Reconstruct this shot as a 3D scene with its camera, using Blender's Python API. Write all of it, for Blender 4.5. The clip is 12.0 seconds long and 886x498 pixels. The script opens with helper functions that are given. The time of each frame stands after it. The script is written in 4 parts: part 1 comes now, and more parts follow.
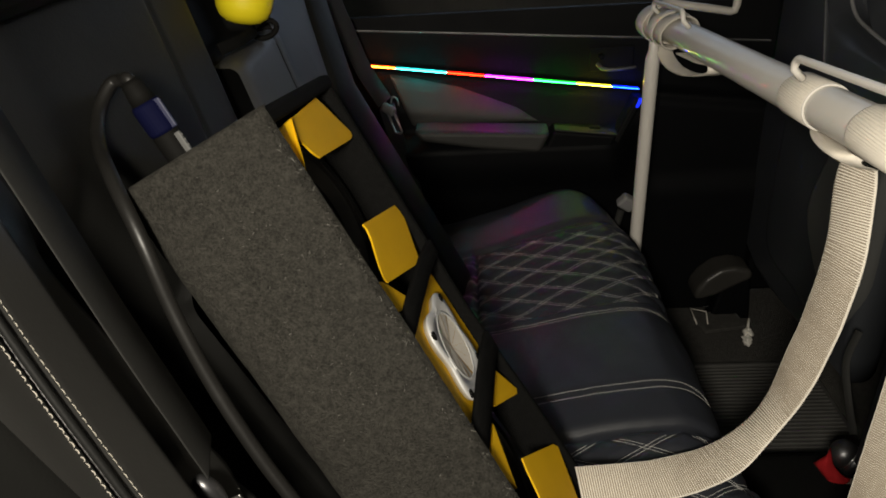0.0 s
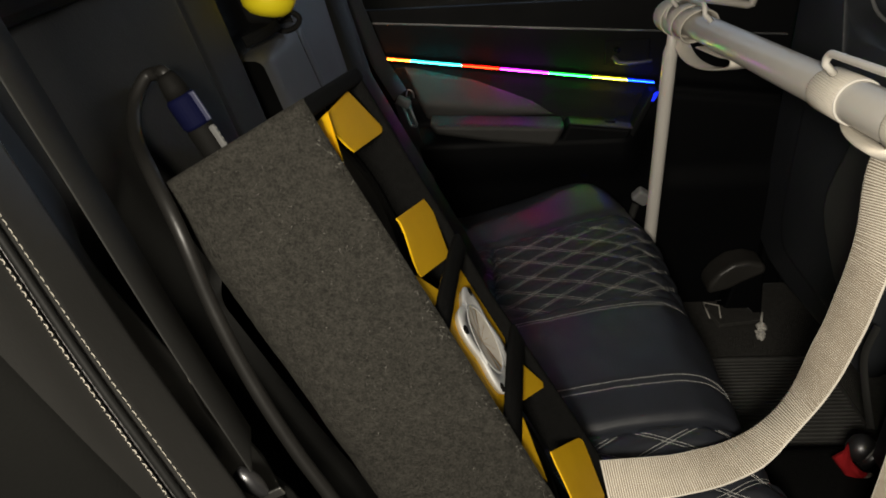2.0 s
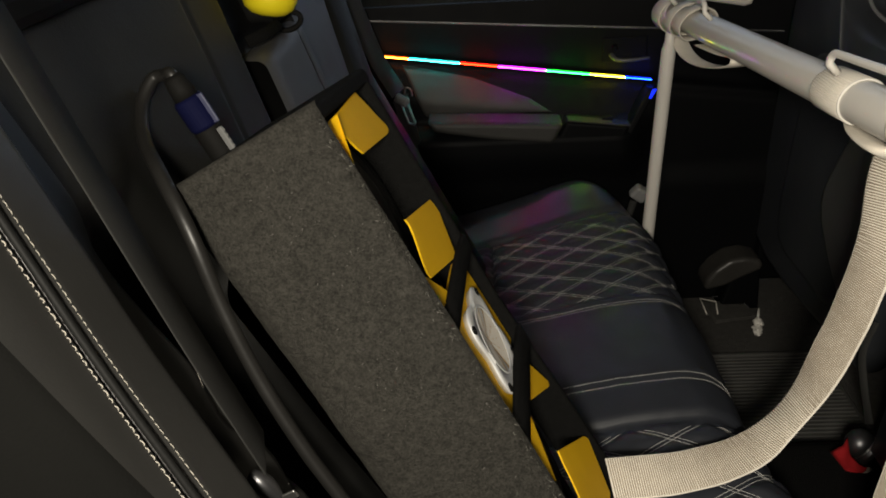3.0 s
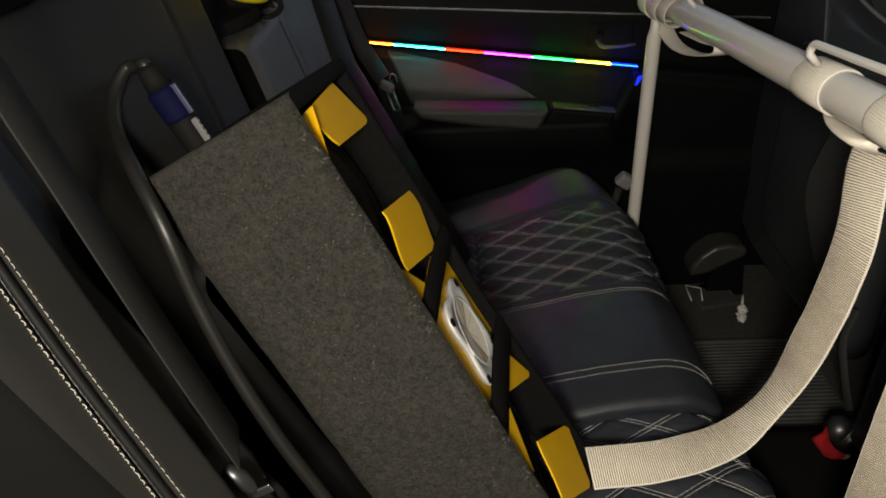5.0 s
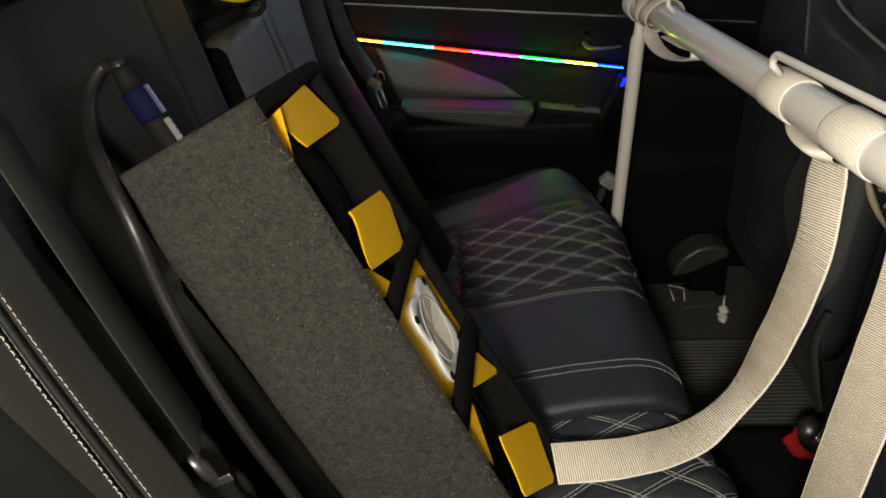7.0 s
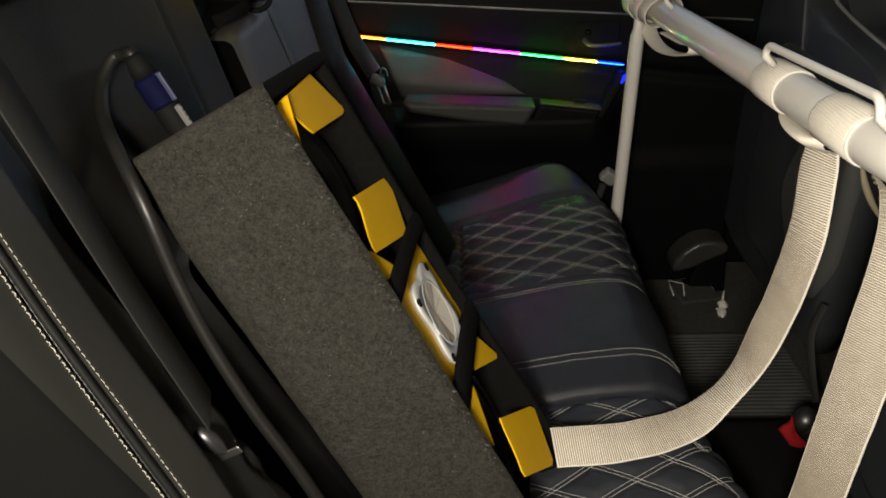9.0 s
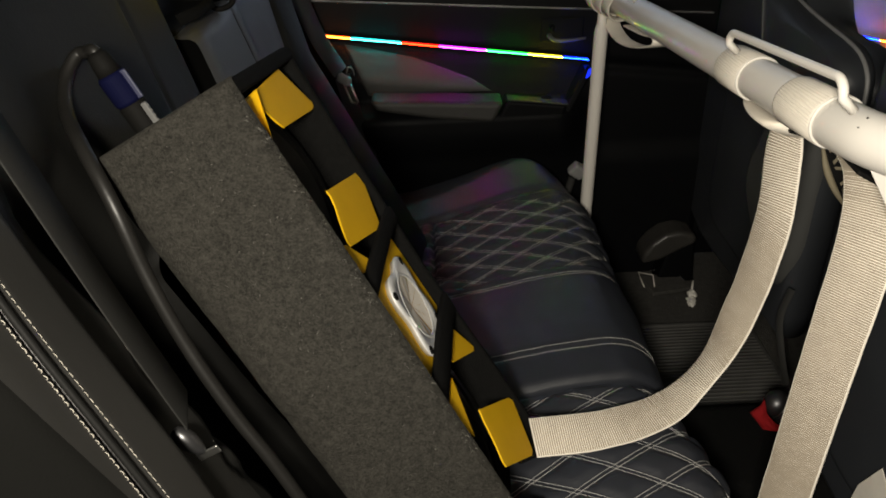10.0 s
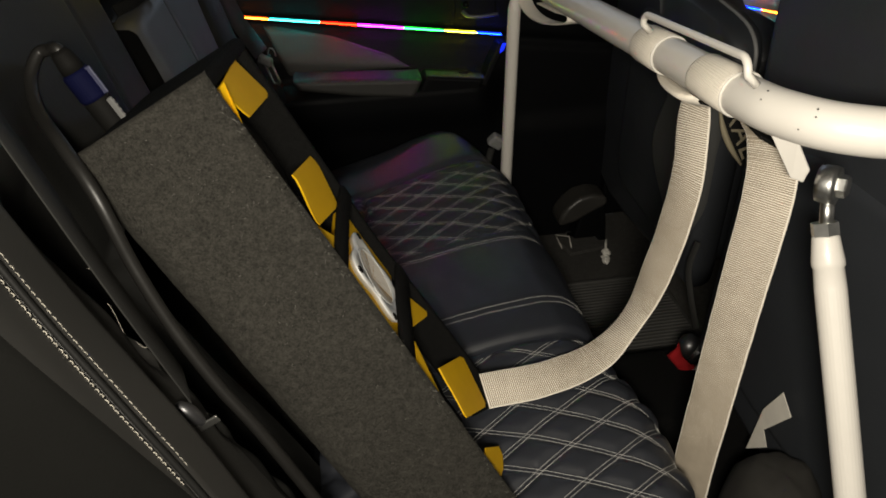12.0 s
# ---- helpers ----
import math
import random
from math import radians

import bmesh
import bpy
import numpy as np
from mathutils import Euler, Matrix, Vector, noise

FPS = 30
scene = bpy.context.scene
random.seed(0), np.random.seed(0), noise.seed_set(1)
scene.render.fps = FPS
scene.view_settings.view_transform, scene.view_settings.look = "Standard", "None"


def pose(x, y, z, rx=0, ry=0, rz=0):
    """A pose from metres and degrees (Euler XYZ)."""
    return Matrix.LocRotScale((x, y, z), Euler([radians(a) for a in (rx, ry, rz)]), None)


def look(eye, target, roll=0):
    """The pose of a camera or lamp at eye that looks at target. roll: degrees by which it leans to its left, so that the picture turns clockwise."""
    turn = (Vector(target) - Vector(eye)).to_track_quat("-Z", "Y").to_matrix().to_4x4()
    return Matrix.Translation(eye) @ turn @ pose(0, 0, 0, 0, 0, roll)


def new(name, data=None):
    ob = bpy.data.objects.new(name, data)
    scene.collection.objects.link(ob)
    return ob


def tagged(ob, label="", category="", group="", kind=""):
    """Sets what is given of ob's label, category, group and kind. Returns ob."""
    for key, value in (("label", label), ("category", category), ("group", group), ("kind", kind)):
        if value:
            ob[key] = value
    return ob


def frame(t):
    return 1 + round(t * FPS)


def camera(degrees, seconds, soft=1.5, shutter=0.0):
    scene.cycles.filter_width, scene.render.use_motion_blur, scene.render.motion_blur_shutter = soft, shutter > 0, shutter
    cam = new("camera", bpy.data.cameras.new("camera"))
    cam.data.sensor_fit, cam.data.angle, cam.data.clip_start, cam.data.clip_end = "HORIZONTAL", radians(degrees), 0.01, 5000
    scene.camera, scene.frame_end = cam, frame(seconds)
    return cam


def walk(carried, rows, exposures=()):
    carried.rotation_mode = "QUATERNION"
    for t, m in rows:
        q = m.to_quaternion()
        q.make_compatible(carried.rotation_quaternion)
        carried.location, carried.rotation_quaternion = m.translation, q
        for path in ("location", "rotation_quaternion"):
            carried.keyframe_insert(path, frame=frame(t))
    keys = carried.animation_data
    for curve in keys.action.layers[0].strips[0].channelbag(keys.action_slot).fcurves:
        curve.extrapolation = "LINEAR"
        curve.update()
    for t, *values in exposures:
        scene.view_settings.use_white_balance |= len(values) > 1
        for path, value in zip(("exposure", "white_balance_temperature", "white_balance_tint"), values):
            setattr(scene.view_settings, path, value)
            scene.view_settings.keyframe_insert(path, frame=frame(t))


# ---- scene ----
cam = camera(61.6, 12.0, soft=1.8)
PATH = [
    (0, (0.02, -0.055, 0.993), (-0.089, 1.705, 0.048), -3.7),
    (0.5, (0.01, -0.056, 0.995), (-0.092, 1.703, 0.048), -3.5),
    (1, (0.004, -0.06, 0.996), (-0.103, 1.697, 0.047), -3.5),
    (1.5, (0.001, -0.057, 0.995), (-0.114, 1.697, 0.04), -3.5),
    (2, (-0.006, -0.056, 0.996), (-0.12, 1.694, 0.034), -3.6),
    (2.5, (-0.018, -0.056, 0.999), (-0.123, 1.692, 0.031), -3.6),
    (4.5, (-0.021, -0.049, 1.003), (-0.088, 1.682, 0.004), -3.4),
    (5, (-0.009, -0.049, 1.005), (-0.078, 1.675, -0.007), -3.2),
    (5.5, (0.001, -0.052, 1.007), (-0.067, 1.666, -0.013), -2.9),
    (6, (0.008, -0.055, 1.008), (-0.056, 1.661, -0.017), -2.6),
    (6.5, (0.015, -0.058, 1.013), (-0.046, 1.658, -0.014), -2.3),
    (8.5, (0.03, -0.08, 1.024), (-0.056, 1.637, 0.001), -1.9),
    (9, (0.022, -0.086, 1.014), (-0.051, 1.632, -0.007), -2.2),
    (9.5, (0.017, -0.084, 1.006), (-0.021, 1.635, -0.014), -2.5),
    (10, (0.017, -0.09, 1.006), (0.026, 1.631, -0.013), -2.5),
    (10.5, (0.0, -0.107, 1.01), (0.06, 1.614, -0.007), -2.4),
    (11, (-0.017, -0.122, 1.016), (0.091, 1.592, -0.009), -2.1),
    (11.5, (-0.018, -0.119, 1.017), (0.148, 1.577, -0.03), -1.8),
    (12, (-0.035, -0.136, 1.039), (0.218, 1.521, -0.052), -1.4),
]
walk(cam, [(t, look(eye, target, roll)) for t, eye, target, roll in PATH],
     [(0, 0.08), (2.5, 0.12), (4.5, 0.13), (5.5, 0.16), (6.5, 0.42), (8.5, 0.42), (9, 0.33), (9.5, 0.20), (10, 0.22), (10.5, 0.36), (11, 0.24), (12, 0.04)])

# ---- light ----
world = bpy.data.worlds.new("night")
world.use_nodes = True
world.node_tree.nodes["Background"].inputs[0].default_value = (0.9, 0.95, 1.0, 1)
world.node_tree.nodes["Background"].inputs[1].default_value = 0.004
scene.world = world


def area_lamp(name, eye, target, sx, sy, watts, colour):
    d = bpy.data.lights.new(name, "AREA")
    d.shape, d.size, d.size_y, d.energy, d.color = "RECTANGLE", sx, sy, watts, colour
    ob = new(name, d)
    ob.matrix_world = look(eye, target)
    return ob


# Unseen light added close to the camera; its source is unknown.
area_lamp("camera_side_light", (-0.055, -0.24, 1.05), (0.24, 0.52, 0.60), 0.10, 0.07, 11.0, (1.0, 0.92, 0.78))
# Cool lamp added out of view beyond the far window for a bluish sheen.
area_lamp("far_window_light", (0.50, 2.9, 1.45), (0.0, 1.0, 0.60), 1.8, 1.0, 4.2, (0.62, 0.77, 1.0))


# ---- materials ----
def mat(name, colour, rough=0.5, metal=0.0, var=0.15, scale=40.0, bump=0.1, bscale=300.0, dist=0.001, coat=0.0, spec=0.5, wear=None):
    m = bpy.data.materials.new(name)
    m.use_nodes = True
    nt = m.node_tree
    b = nt.nodes["Principled BSDF"]
    tc = nt.nodes.new("ShaderNodeTexCoord")
    n1 = nt.nodes.new("ShaderNodeTexNoise")
    n1.inputs["Scale"].default_value, n1.inputs["Detail"].default_value = scale, 6
    nt.links.new(tc.outputs["Object"], n1.inputs["Vector"])
    ramp = nt.nodes.new("ShaderNodeMixRGB")
    ramp.blend_type = "MIX"
    lo = [max(0, c * (1 - var)) for c in colour]
    hi = [min(1, c * (1 + var)) for c in colour] if wear is None else wear
    ramp.inputs[1].default_value, ramp.inputs[2].default_value = (*lo, 1), (*hi, 1)
    nt.links.new(n1.outputs["Fac"], ramp.inputs[0])
    nt.links.new(ramp.outputs[0], b.inputs["Base Color"])
    b.inputs["Metallic"].default_value = metal
    b.inputs["Specular IOR Level"].default_value = spec
    b.inputs["Coat Weight"].default_value = coat
    mr = nt.nodes.new("ShaderNodeMapRange")
    mr.inputs[3].default_value, mr.inputs[4].default_value = max(0.02, rough - 0.08), min(1, rough + 0.08)
    n3 = nt.nodes.new("ShaderNodeTexNoise")
    n3.inputs["Scale"].default_value, n3.inputs["Detail"].default_value = scale * 0.35, 4
    nt.links.new(tc.outputs["Object"], n3.inputs["Vector"])
    nt.links.new(n3.outputs["Fac"], mr.inputs[0])
    nt.links.new(mr.outputs[0], b.inputs["Roughness"])
    if bump:
        n2 = nt.nodes.new("ShaderNodeTexNoise")
        n2.inputs["Scale"].default_value, n2.inputs["Detail"].default_value = bscale, 3
        nt.links.new(tc.outputs["Object"], n2.inputs["Vector"])
        bp = nt.nodes.new("ShaderNodeBump")
        bp.inputs["Strength"].default_value, bp.inputs["Distance"].default_value = bump, dist
        nt.links.new(n2.outputs["Fac"], bp.inputs["Height"])
        nt.links.new(bp.outputs[0], b.inputs["Normal"])
    return m


def leather(name, colour, rough=0.42, cells=520.0, bump=0.12, spec=0.5):
    """Grained leather: cell pattern relief and soft broad variation."""
    m = mat(name, colour, rough, var=0.2, scale=9, bump=0, spec=spec)
    nt = m.node_tree
    b = nt.nodes["Principled BSDF"]
    tc = nt.nodes.new("ShaderNodeTexCoord")
    v = nt.nodes.new("ShaderNodeTexVoronoi")
    v.inputs["Scale"].default_value = cells
    nt.links.new(tc.outputs["Object"], v.inputs["Vector"])
    n = nt.nodes.new("ShaderNodeTexNoise")
    n.inputs["Scale"].default_value, n.inputs["Detail"].default_value = 28, 5
    nt.links.new(tc.outputs["Object"], n.inputs["Vector"])
    b1 = nt.nodes.new("ShaderNodeBump")
    b1.inputs["Strength"].default_value, b1.inputs["Distance"].default_value = bump, 0.0008
    b2 = nt.nodes.new("ShaderNodeBump")
    b2.inputs["Strength"].default_value, b2.inputs["Distance"].default_value = 0.12, 0.004
    nt.links.new(v.outputs["Distance"], b1.inputs["Height"])
    nt.links.new(n.outputs["Fac"], b2.inputs["Height"])
    nt.links.new(b1.outputs[0], b2.inputs["Normal"])
    nt.links.new(b2.outputs[0], b.inputs["Normal"])
    return m


def carpet(name, low, high):
    """Needled carpet: clumped fibres with dark pits, worn patches and a rough nap."""
    m = mat(name, high, 0.95, var=0.1, bump=0, spec=0.15)
    nt = m.node_tree
    b = nt.nodes["Principled BSDF"]
    tc = nt.nodes.new("ShaderNodeTexCoord")
    fine = nt.nodes.new("ShaderNodeTexNoise")
    fine.inputs["Scale"].default_value, fine.inputs["Detail"].default_value, fine.inputs["Roughness"].default_value = 480, 9, 0.72
    pits = nt.nodes.new("ShaderNodeTexNoise")
    pits.inputs["Scale"].default_value, pits.inputs["Detail"].default_value = 165, 5
    broad = nt.nodes.new("ShaderNodeTexNoise")
    broad.inputs["Scale"].default_value, broad.inputs["Detail"].default_value = 16, 4
    for n in (fine, pits, broad):
        nt.links.new(tc.outputs["Object"], n.inputs["Vector"])
    add = nt.nodes.new("ShaderNodeMath")
    add.operation = "MULTIPLY_ADD"
    add.inputs[1].default_value = 0.44
    nt.links.new(pits.outputs["Fac"], add.inputs[0])
    nt.links.new(fine.outputs["Fac"], add.inputs[2])
    add2 = nt.nodes.new("ShaderNodeMath")
    add2.operation = "MULTIPLY_ADD"
    add2.inputs[1].default_value = 0.09
    nt.links.new(broad.outputs["Fac"], add2.inputs[0])
    nt.links.new(add.outputs[0], add2.inputs[2])
    ramp = nt.nodes.new("ShaderNodeValToRGB")
    ramp.color_ramp.elements[0].position, ramp.color_ramp.elements[0].color = 0.80, (*low, 1)
    ramp.color_ramp.elements[1].position, ramp.color_ramp.elements[1].color = 1.0, (*high, 1)
    scale = nt.nodes.new("ShaderNodeMapRange")
    scale.inputs[1].default_value, scale.inputs[2].default_value, scale.inputs[3].default_value, scale.inputs[4].default_value = 0.50, 1.02, 0.72, 1.06
    nt.links.new(add2.outputs[0], scale.inputs[0])
    nt.links.new(scale.outputs[0], ramp.inputs[0])
    nt.links.new(ramp.outputs[0], b.inputs["Base Color"])
    bp = nt.nodes.new("ShaderNodeBump")
    bp.inputs["Strength"].default_value, bp.inputs["Distance"].default_value = 1.0, 0.0048
    nt.links.new(add.outputs[0], bp.inputs["Height"])
    nt.links.new(bp.outputs[0], b.inputs["Normal"])
    return m


def glow(name, colour, strength):
    m = bpy.data.materials.new(name)
    m.use_nodes = True
    b = m.node_tree.nodes["Principled BSDF"]
    b.inputs["Base Color"].default_value = (*colour, 1)
    b.inputs["Emission Color"].default_value = (*colour, 1)
    b.inputs["Emission Strength"].default_value = strength
    return m


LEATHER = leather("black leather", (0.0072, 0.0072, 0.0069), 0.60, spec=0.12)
# Side leather darkened in colour for the shade below the bolster.
LEATHER_SHADED = leather("side leather darkened as shade", (0.0042, 0.0042, 0.0038), 0.8, spec=0.06)
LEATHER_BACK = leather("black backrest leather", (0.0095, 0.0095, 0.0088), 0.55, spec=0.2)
LEATHER_NAVY = leather("navy-black leather", (0.0205, 0.0225, 0.0285), 0.43)
LEATHER_FRONT = leather("blue-black leather", (0.030, 0.033, 0.038), 0.45)
LEATHER_WING = leather("charcoal wing leather", (0.080, 0.081, 0.079), 0.45)
# Armrest and back panel leather, lightened in colour for light falling there.
LEATHER_PAD_LIT = leather("armrest leather lightened as lit", (0.048, 0.048, 0.049), 0.48, spec=0.5)
# Bolster leather, its colour lightened for the sheen it shows.
LEATHER_SIDE_LIT = leather("charcoal side leather lightened as sheen", (0.019, 0.0186, 0.0175), 0.42, bump=0.05)
LEATHER_GREY = leather("charcoal leather", (0.036, 0.037, 0.039), 0.50, spec=0.35)
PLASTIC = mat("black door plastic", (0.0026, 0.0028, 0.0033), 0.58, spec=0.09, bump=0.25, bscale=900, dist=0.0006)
PLASTIC_SOFT = mat("soft black plastic", (0.022, 0.0212, 0.0195), 0.62, bump=0.3, bscale=800, dist=0.0006)
GREY_PLASTIC = mat("mid grey plastic", (0.20, 0.20, 0.20), 0.5, bump=0.1)
TRIM_BEIGE = mat("pale grey trim", (0.52, 0.49, 0.44), 0.45, bump=0.1, bscale=700, dist=0.0005)
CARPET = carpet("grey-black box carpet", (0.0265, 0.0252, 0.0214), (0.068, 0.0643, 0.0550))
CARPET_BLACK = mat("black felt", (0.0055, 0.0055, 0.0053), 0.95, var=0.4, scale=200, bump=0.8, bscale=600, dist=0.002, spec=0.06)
FLOOR_CARPET = mat("floor carpet", (0.052, 0.050, 0.046), 0.95, var=0.5, scale=90, bump=0.9, bscale=500, dist=0.003, spec=0.2)
COVER = mat("worn grey plastic", (0.034, 0.032, 0.029), 0.40, var=0.3, scale=18, bump=0.1)
RUBBER = mat("rubber mat", (0.052, 0.051, 0.048), 0.6, var=0.4, scale=30, bump=0.3, bscale=500, dist=0.001)
YELLOW = mat("yellow paint", (0.66, 0.385, 0.006), 0.65, spec=0.15, var=0.08, scale=25, bump=0.15, bscale=300, dist=0.0008)
YELLOW_CUP = mat("bright yellow plastic", (0.78, 0.64, 0.012), 0.5, var=0.05, scale=20, bump=0.05)
ALU = mat("satin aluminium", (0.60, 0.60, 0.595), 0.60, metal=0.4, var=0.05, scale=30, bump=0.06, bscale=500, dist=0.0004)
# Cream colour and low metal stand for reflections in the horn.
HORN = mat("spun aluminium, sheen in colour", (0.82, 0.76, 0.67), 0.34, metal=0.25, var=0.05, scale=30, bump=0.05, bscale=700, dist=0.0003)
CHROME = mat("brushed aluminium", (0.72, 0.72, 0.72), 0.22, metal=1.0, var=0.06, scale=40, bump=0.05, bscale=400, dist=0.0004)
LEVER = mat("dull lever metal", (0.12, 0.12, 0.12), 0.55, metal=0.6, var=0.1, scale=40, bump=0.05)
STEEL = mat("zinc steel", (0.55, 0.55, 0.53), 0.35, metal=1.0, var=0.2, scale=120, bump=0.2, bscale=500, dist=0.0005)
WHITE = mat("white powder coat", (0.68, 0.65, 0.60), 0.42, coat=0.35, var=0.07, scale=14, bump=0.08, bscale=260, dist=0.0008)
WEB = mat("white webbing", (0.75, 0.70, 0.615), 0.75, var=0.08, scale=60, bump=0.35, bscale=900, dist=0.0006, spec=0.25)
# Brown of the weave gaps, with the shade of the rib grooves in it.
WEFT_SHADE = mat("brown weft and groove shade", (0.29, 0.25, 0.195), 0.85, var=0.2, scale=60, bump=0.2, bscale=900, dist=0.0004, spec=0.2)
BELT = mat("grey belt webbing", (0.0185, 0.0185, 0.0172), 0.8, spec=0.3, var=0.1, scale=80, bump=0.4, bscale=1400, dist=0.0004)
BELT_SHEEN = mat("smooth belt webbing", (0.022, 0.022, 0.022), 0.42, spec=0.7, var=0.1, scale=80, bump=0.2, bscale=1400, dist=0.0003)
RUBBER_CABLE = mat("black cable jacket", (0.0105, 0.0100, 0.0092), 0.42, spec=0.4, var=0.2, scale=60, bump=0.15, bscale=300, dist=0.0008)
PLUG_BLACK = mat("plug black", (0.0055, 0.0053, 0.0048), 0.72, spec=0.1, bump=0.15, bscale=600, dist=0.0005)
PLUG_BLUE = mat("plug blue", (0.0022, 0.003, 0.020), 0.75, spec=0.08, bump=0.1)
LATCH_GREY = mat("latch grey", (0.11, 0.11, 0.108), 0.55, bump=0.1)
GUNMETAL = mat("gunmetal", (0.14, 0.14, 0.145), 0.38, metal=0.9, var=0.1, scale=60, bump=0.05)
THREAD_DULL = mat("dull coarse thread", (0.33, 0.31, 0.265), 0.85, var=0.2, scale=300, bump=0.3, bscale=2500, dist=0.0004)
THREAD = mat("pale thread", (0.45, 0.445, 0.42), 0.8, var=0.15, scale=300, bump=0.3, bscale=2500, dist=0.0004)
RED = mat("red cloth", (0.55, 0.015, 0.02), 0.8, bump=0.4, bscale=900, dist=0.0006)
PAPER = mat("white paper", (0.72, 0.68, 0.60), 0.8, bump=0.1)
GARAGE = mat("grey concrete", (0.32, 0.31, 0.29), 0.9, var=0.3, scale=3, bump=0.4, bscale=40, dist=0.004)
HEADLINER = mat("grey headliner", (0.25, 0.25, 0.24), 0.95, bump=0.3, bscale=700, dist=0.001)


# ---- building helpers ----
def V(*a):
    return Vector(a)


def part(name, bm, material, parent=None, label="", smooth=True):
    me = bpy.data.meshes.new(name)
    bmesh.ops.recalc_face_normals(bm, faces=bm.faces)
    bm.to_mesh(me)
    bm.free()
    me.materials.append(material)
    if material.name == "white webbing":
        me.materials.append(WEFT_SHADE)
    if smooth:
        areas = sorted(p.area for p in me.polygons)
        broad = 6 * areas[len(areas) // 2] if len(areas) < 400 else 1e9
        for p in me.polygons:
            p.use_smooth = p.area < broad
    ob = new(name, me)
    if parent is not None:
        ob.parent = parent
    if label:
        tagged(ob, label)
    return ob


def thing(name, label, category, group="", at=(0, 0, 0)):
    ob = new(name)
    ob.location = at
    ob.empty_display_size = 0.05
    tagged(ob, label, category, group)
    return ob


def box(cx, cy, cz, sx, sy, sz, bevel=0.004, seg=2, m=None):
    bm = bmesh.new()
    bmesh.ops.create_cube(bm, size=1)
    bmesh.ops.scale(bm, vec=(sx, sy, sz), verts=bm.verts)
    if bevel:
        bmesh.ops.bevel(bm, geom=bm.edges[:], offset=min(bevel, 0.45 * min(sx, sy, sz)), segments=seg, affect="EDGES", profile=0.5)
    bmesh.ops.translate(bm, vec=(cx, cy, cz), verts=bm.verts)
    if m is not None:
        bmesh.ops.transform(bm, matrix=m, verts=bm.verts)
    return bm


def prism(pts, depth_vec, bevel=0.002, seg=2):
    """A slab: the polygon pts pushed along depth_vec."""
    bm = bmesh.new()
    d = Vector(depth_vec)
    a = [bm.verts.new(p) for p in pts]
    b = [bm.verts.new(Vector(p) + d) for p in pts]
    n = len(pts)
    bm.faces.new(a)
    bm.faces.new(list(reversed(b)))
    for i in range(n):
        bm.faces.new((a[i], b[i], b[(i + 1) % n], a[(i + 1) % n]))
    bmesh.ops.recalc_face_normals(bm, faces=bm.faces)
    if bevel:
        bmesh.ops.bevel(bm, geom=bm.edges[:], offset=bevel, segments=seg, affect="EDGES", profile=0.5)
    return bm


def spline(pts, n):
    """Catmull-Rom points through pts, n per span."""
    P = [Vector(p) for p in pts]
    P = [2 * P[0] - P[1]] + P + [2 * P[-1] - P[-2]]
    out = []
    for i in range(1, len(P) - 2):
        for k in range(n):
            t = k / n
            a, b, c, d = P[i - 1], P[i], P[i + 1], P[i + 2]
            out.append(0.5 * ((2 * b) + (c - a) * t + (2 * a - 5 * b + 4 * c - d) * t * t + (3 * b - a - 3 * c + d) * t ** 3))
    out.append(P[-2].copy())
    return out


def tube_bm(path, radius, seg=16, caps=True, bm=None):
    bm = bm or bmesh.new()
    up = Vector((0.13, 0.27, 0.95)).normalized()
    rings = []
    for i, p in enumerate(path):
        d = (path[min(i + 1, len(path) - 1)] - path[max(i - 1, 0)]).normalized()
        side = d.cross(up)
        if side.length < 0.05:
            side = d.cross(Vector((1, 0.1, 0)))
        side.normalize()
        v = side.cross(d).normalized()
        up = v
        r = radius(i / (len(path) - 1)) if callable(radius) else radius
        rings.append([bm.verts.new(p + r * (math.cos(a) * side + math.sin(a) * v)) for a in [2 * math.pi * k / seg for k in range(seg)]])
    for a, b in zip(rings, rings[1:]):
        for k in range(seg):
            bm.faces.new((a[k], a[(k + 1) % seg], b[(k + 1) % seg], b[k]))
    if caps:
        bm.faces.new(rings[0])
        bm.faces.new(rings[-1])
    return bm


def lathe(profile, base, axis, seg=40, bm=None):
    """Turn (radius, height) pairs about the axis from base."""
    bm = bm or bmesh.new()
    q = Vector(axis).normalized().to_track_quat("Z", "Y")
    rings = []
    for r, h in profile:
        rings.append([bm.verts.new(Vector(base) + q @ Vector((r * math.cos(2 * math.pi * k / seg), r * math.sin(2 * math.pi * k / seg), h))) for k in range(seg)])
    for a, b in zip(rings, rings[1:]):
        for k in range(seg):
            bm.faces.new((a[k], a[(k + 1) % seg], b[(k + 1) % seg], b[k]))
    bm.faces.new(rings[0])
    bm.faces.new(rings[-1])
    return bm


def grid_surface(f, us, vs):
    bm = bmesh.new()
    g = [[bm.verts.new(f(u, v)) for v in vs] for u in us]
    for i in range(len(us) - 1):
        for j in range(len(vs) - 1):
            bm.faces.new((g[i][j], g[i + 1][j], g[i + 1][j + 1], g[i][j + 1]))
    return bm


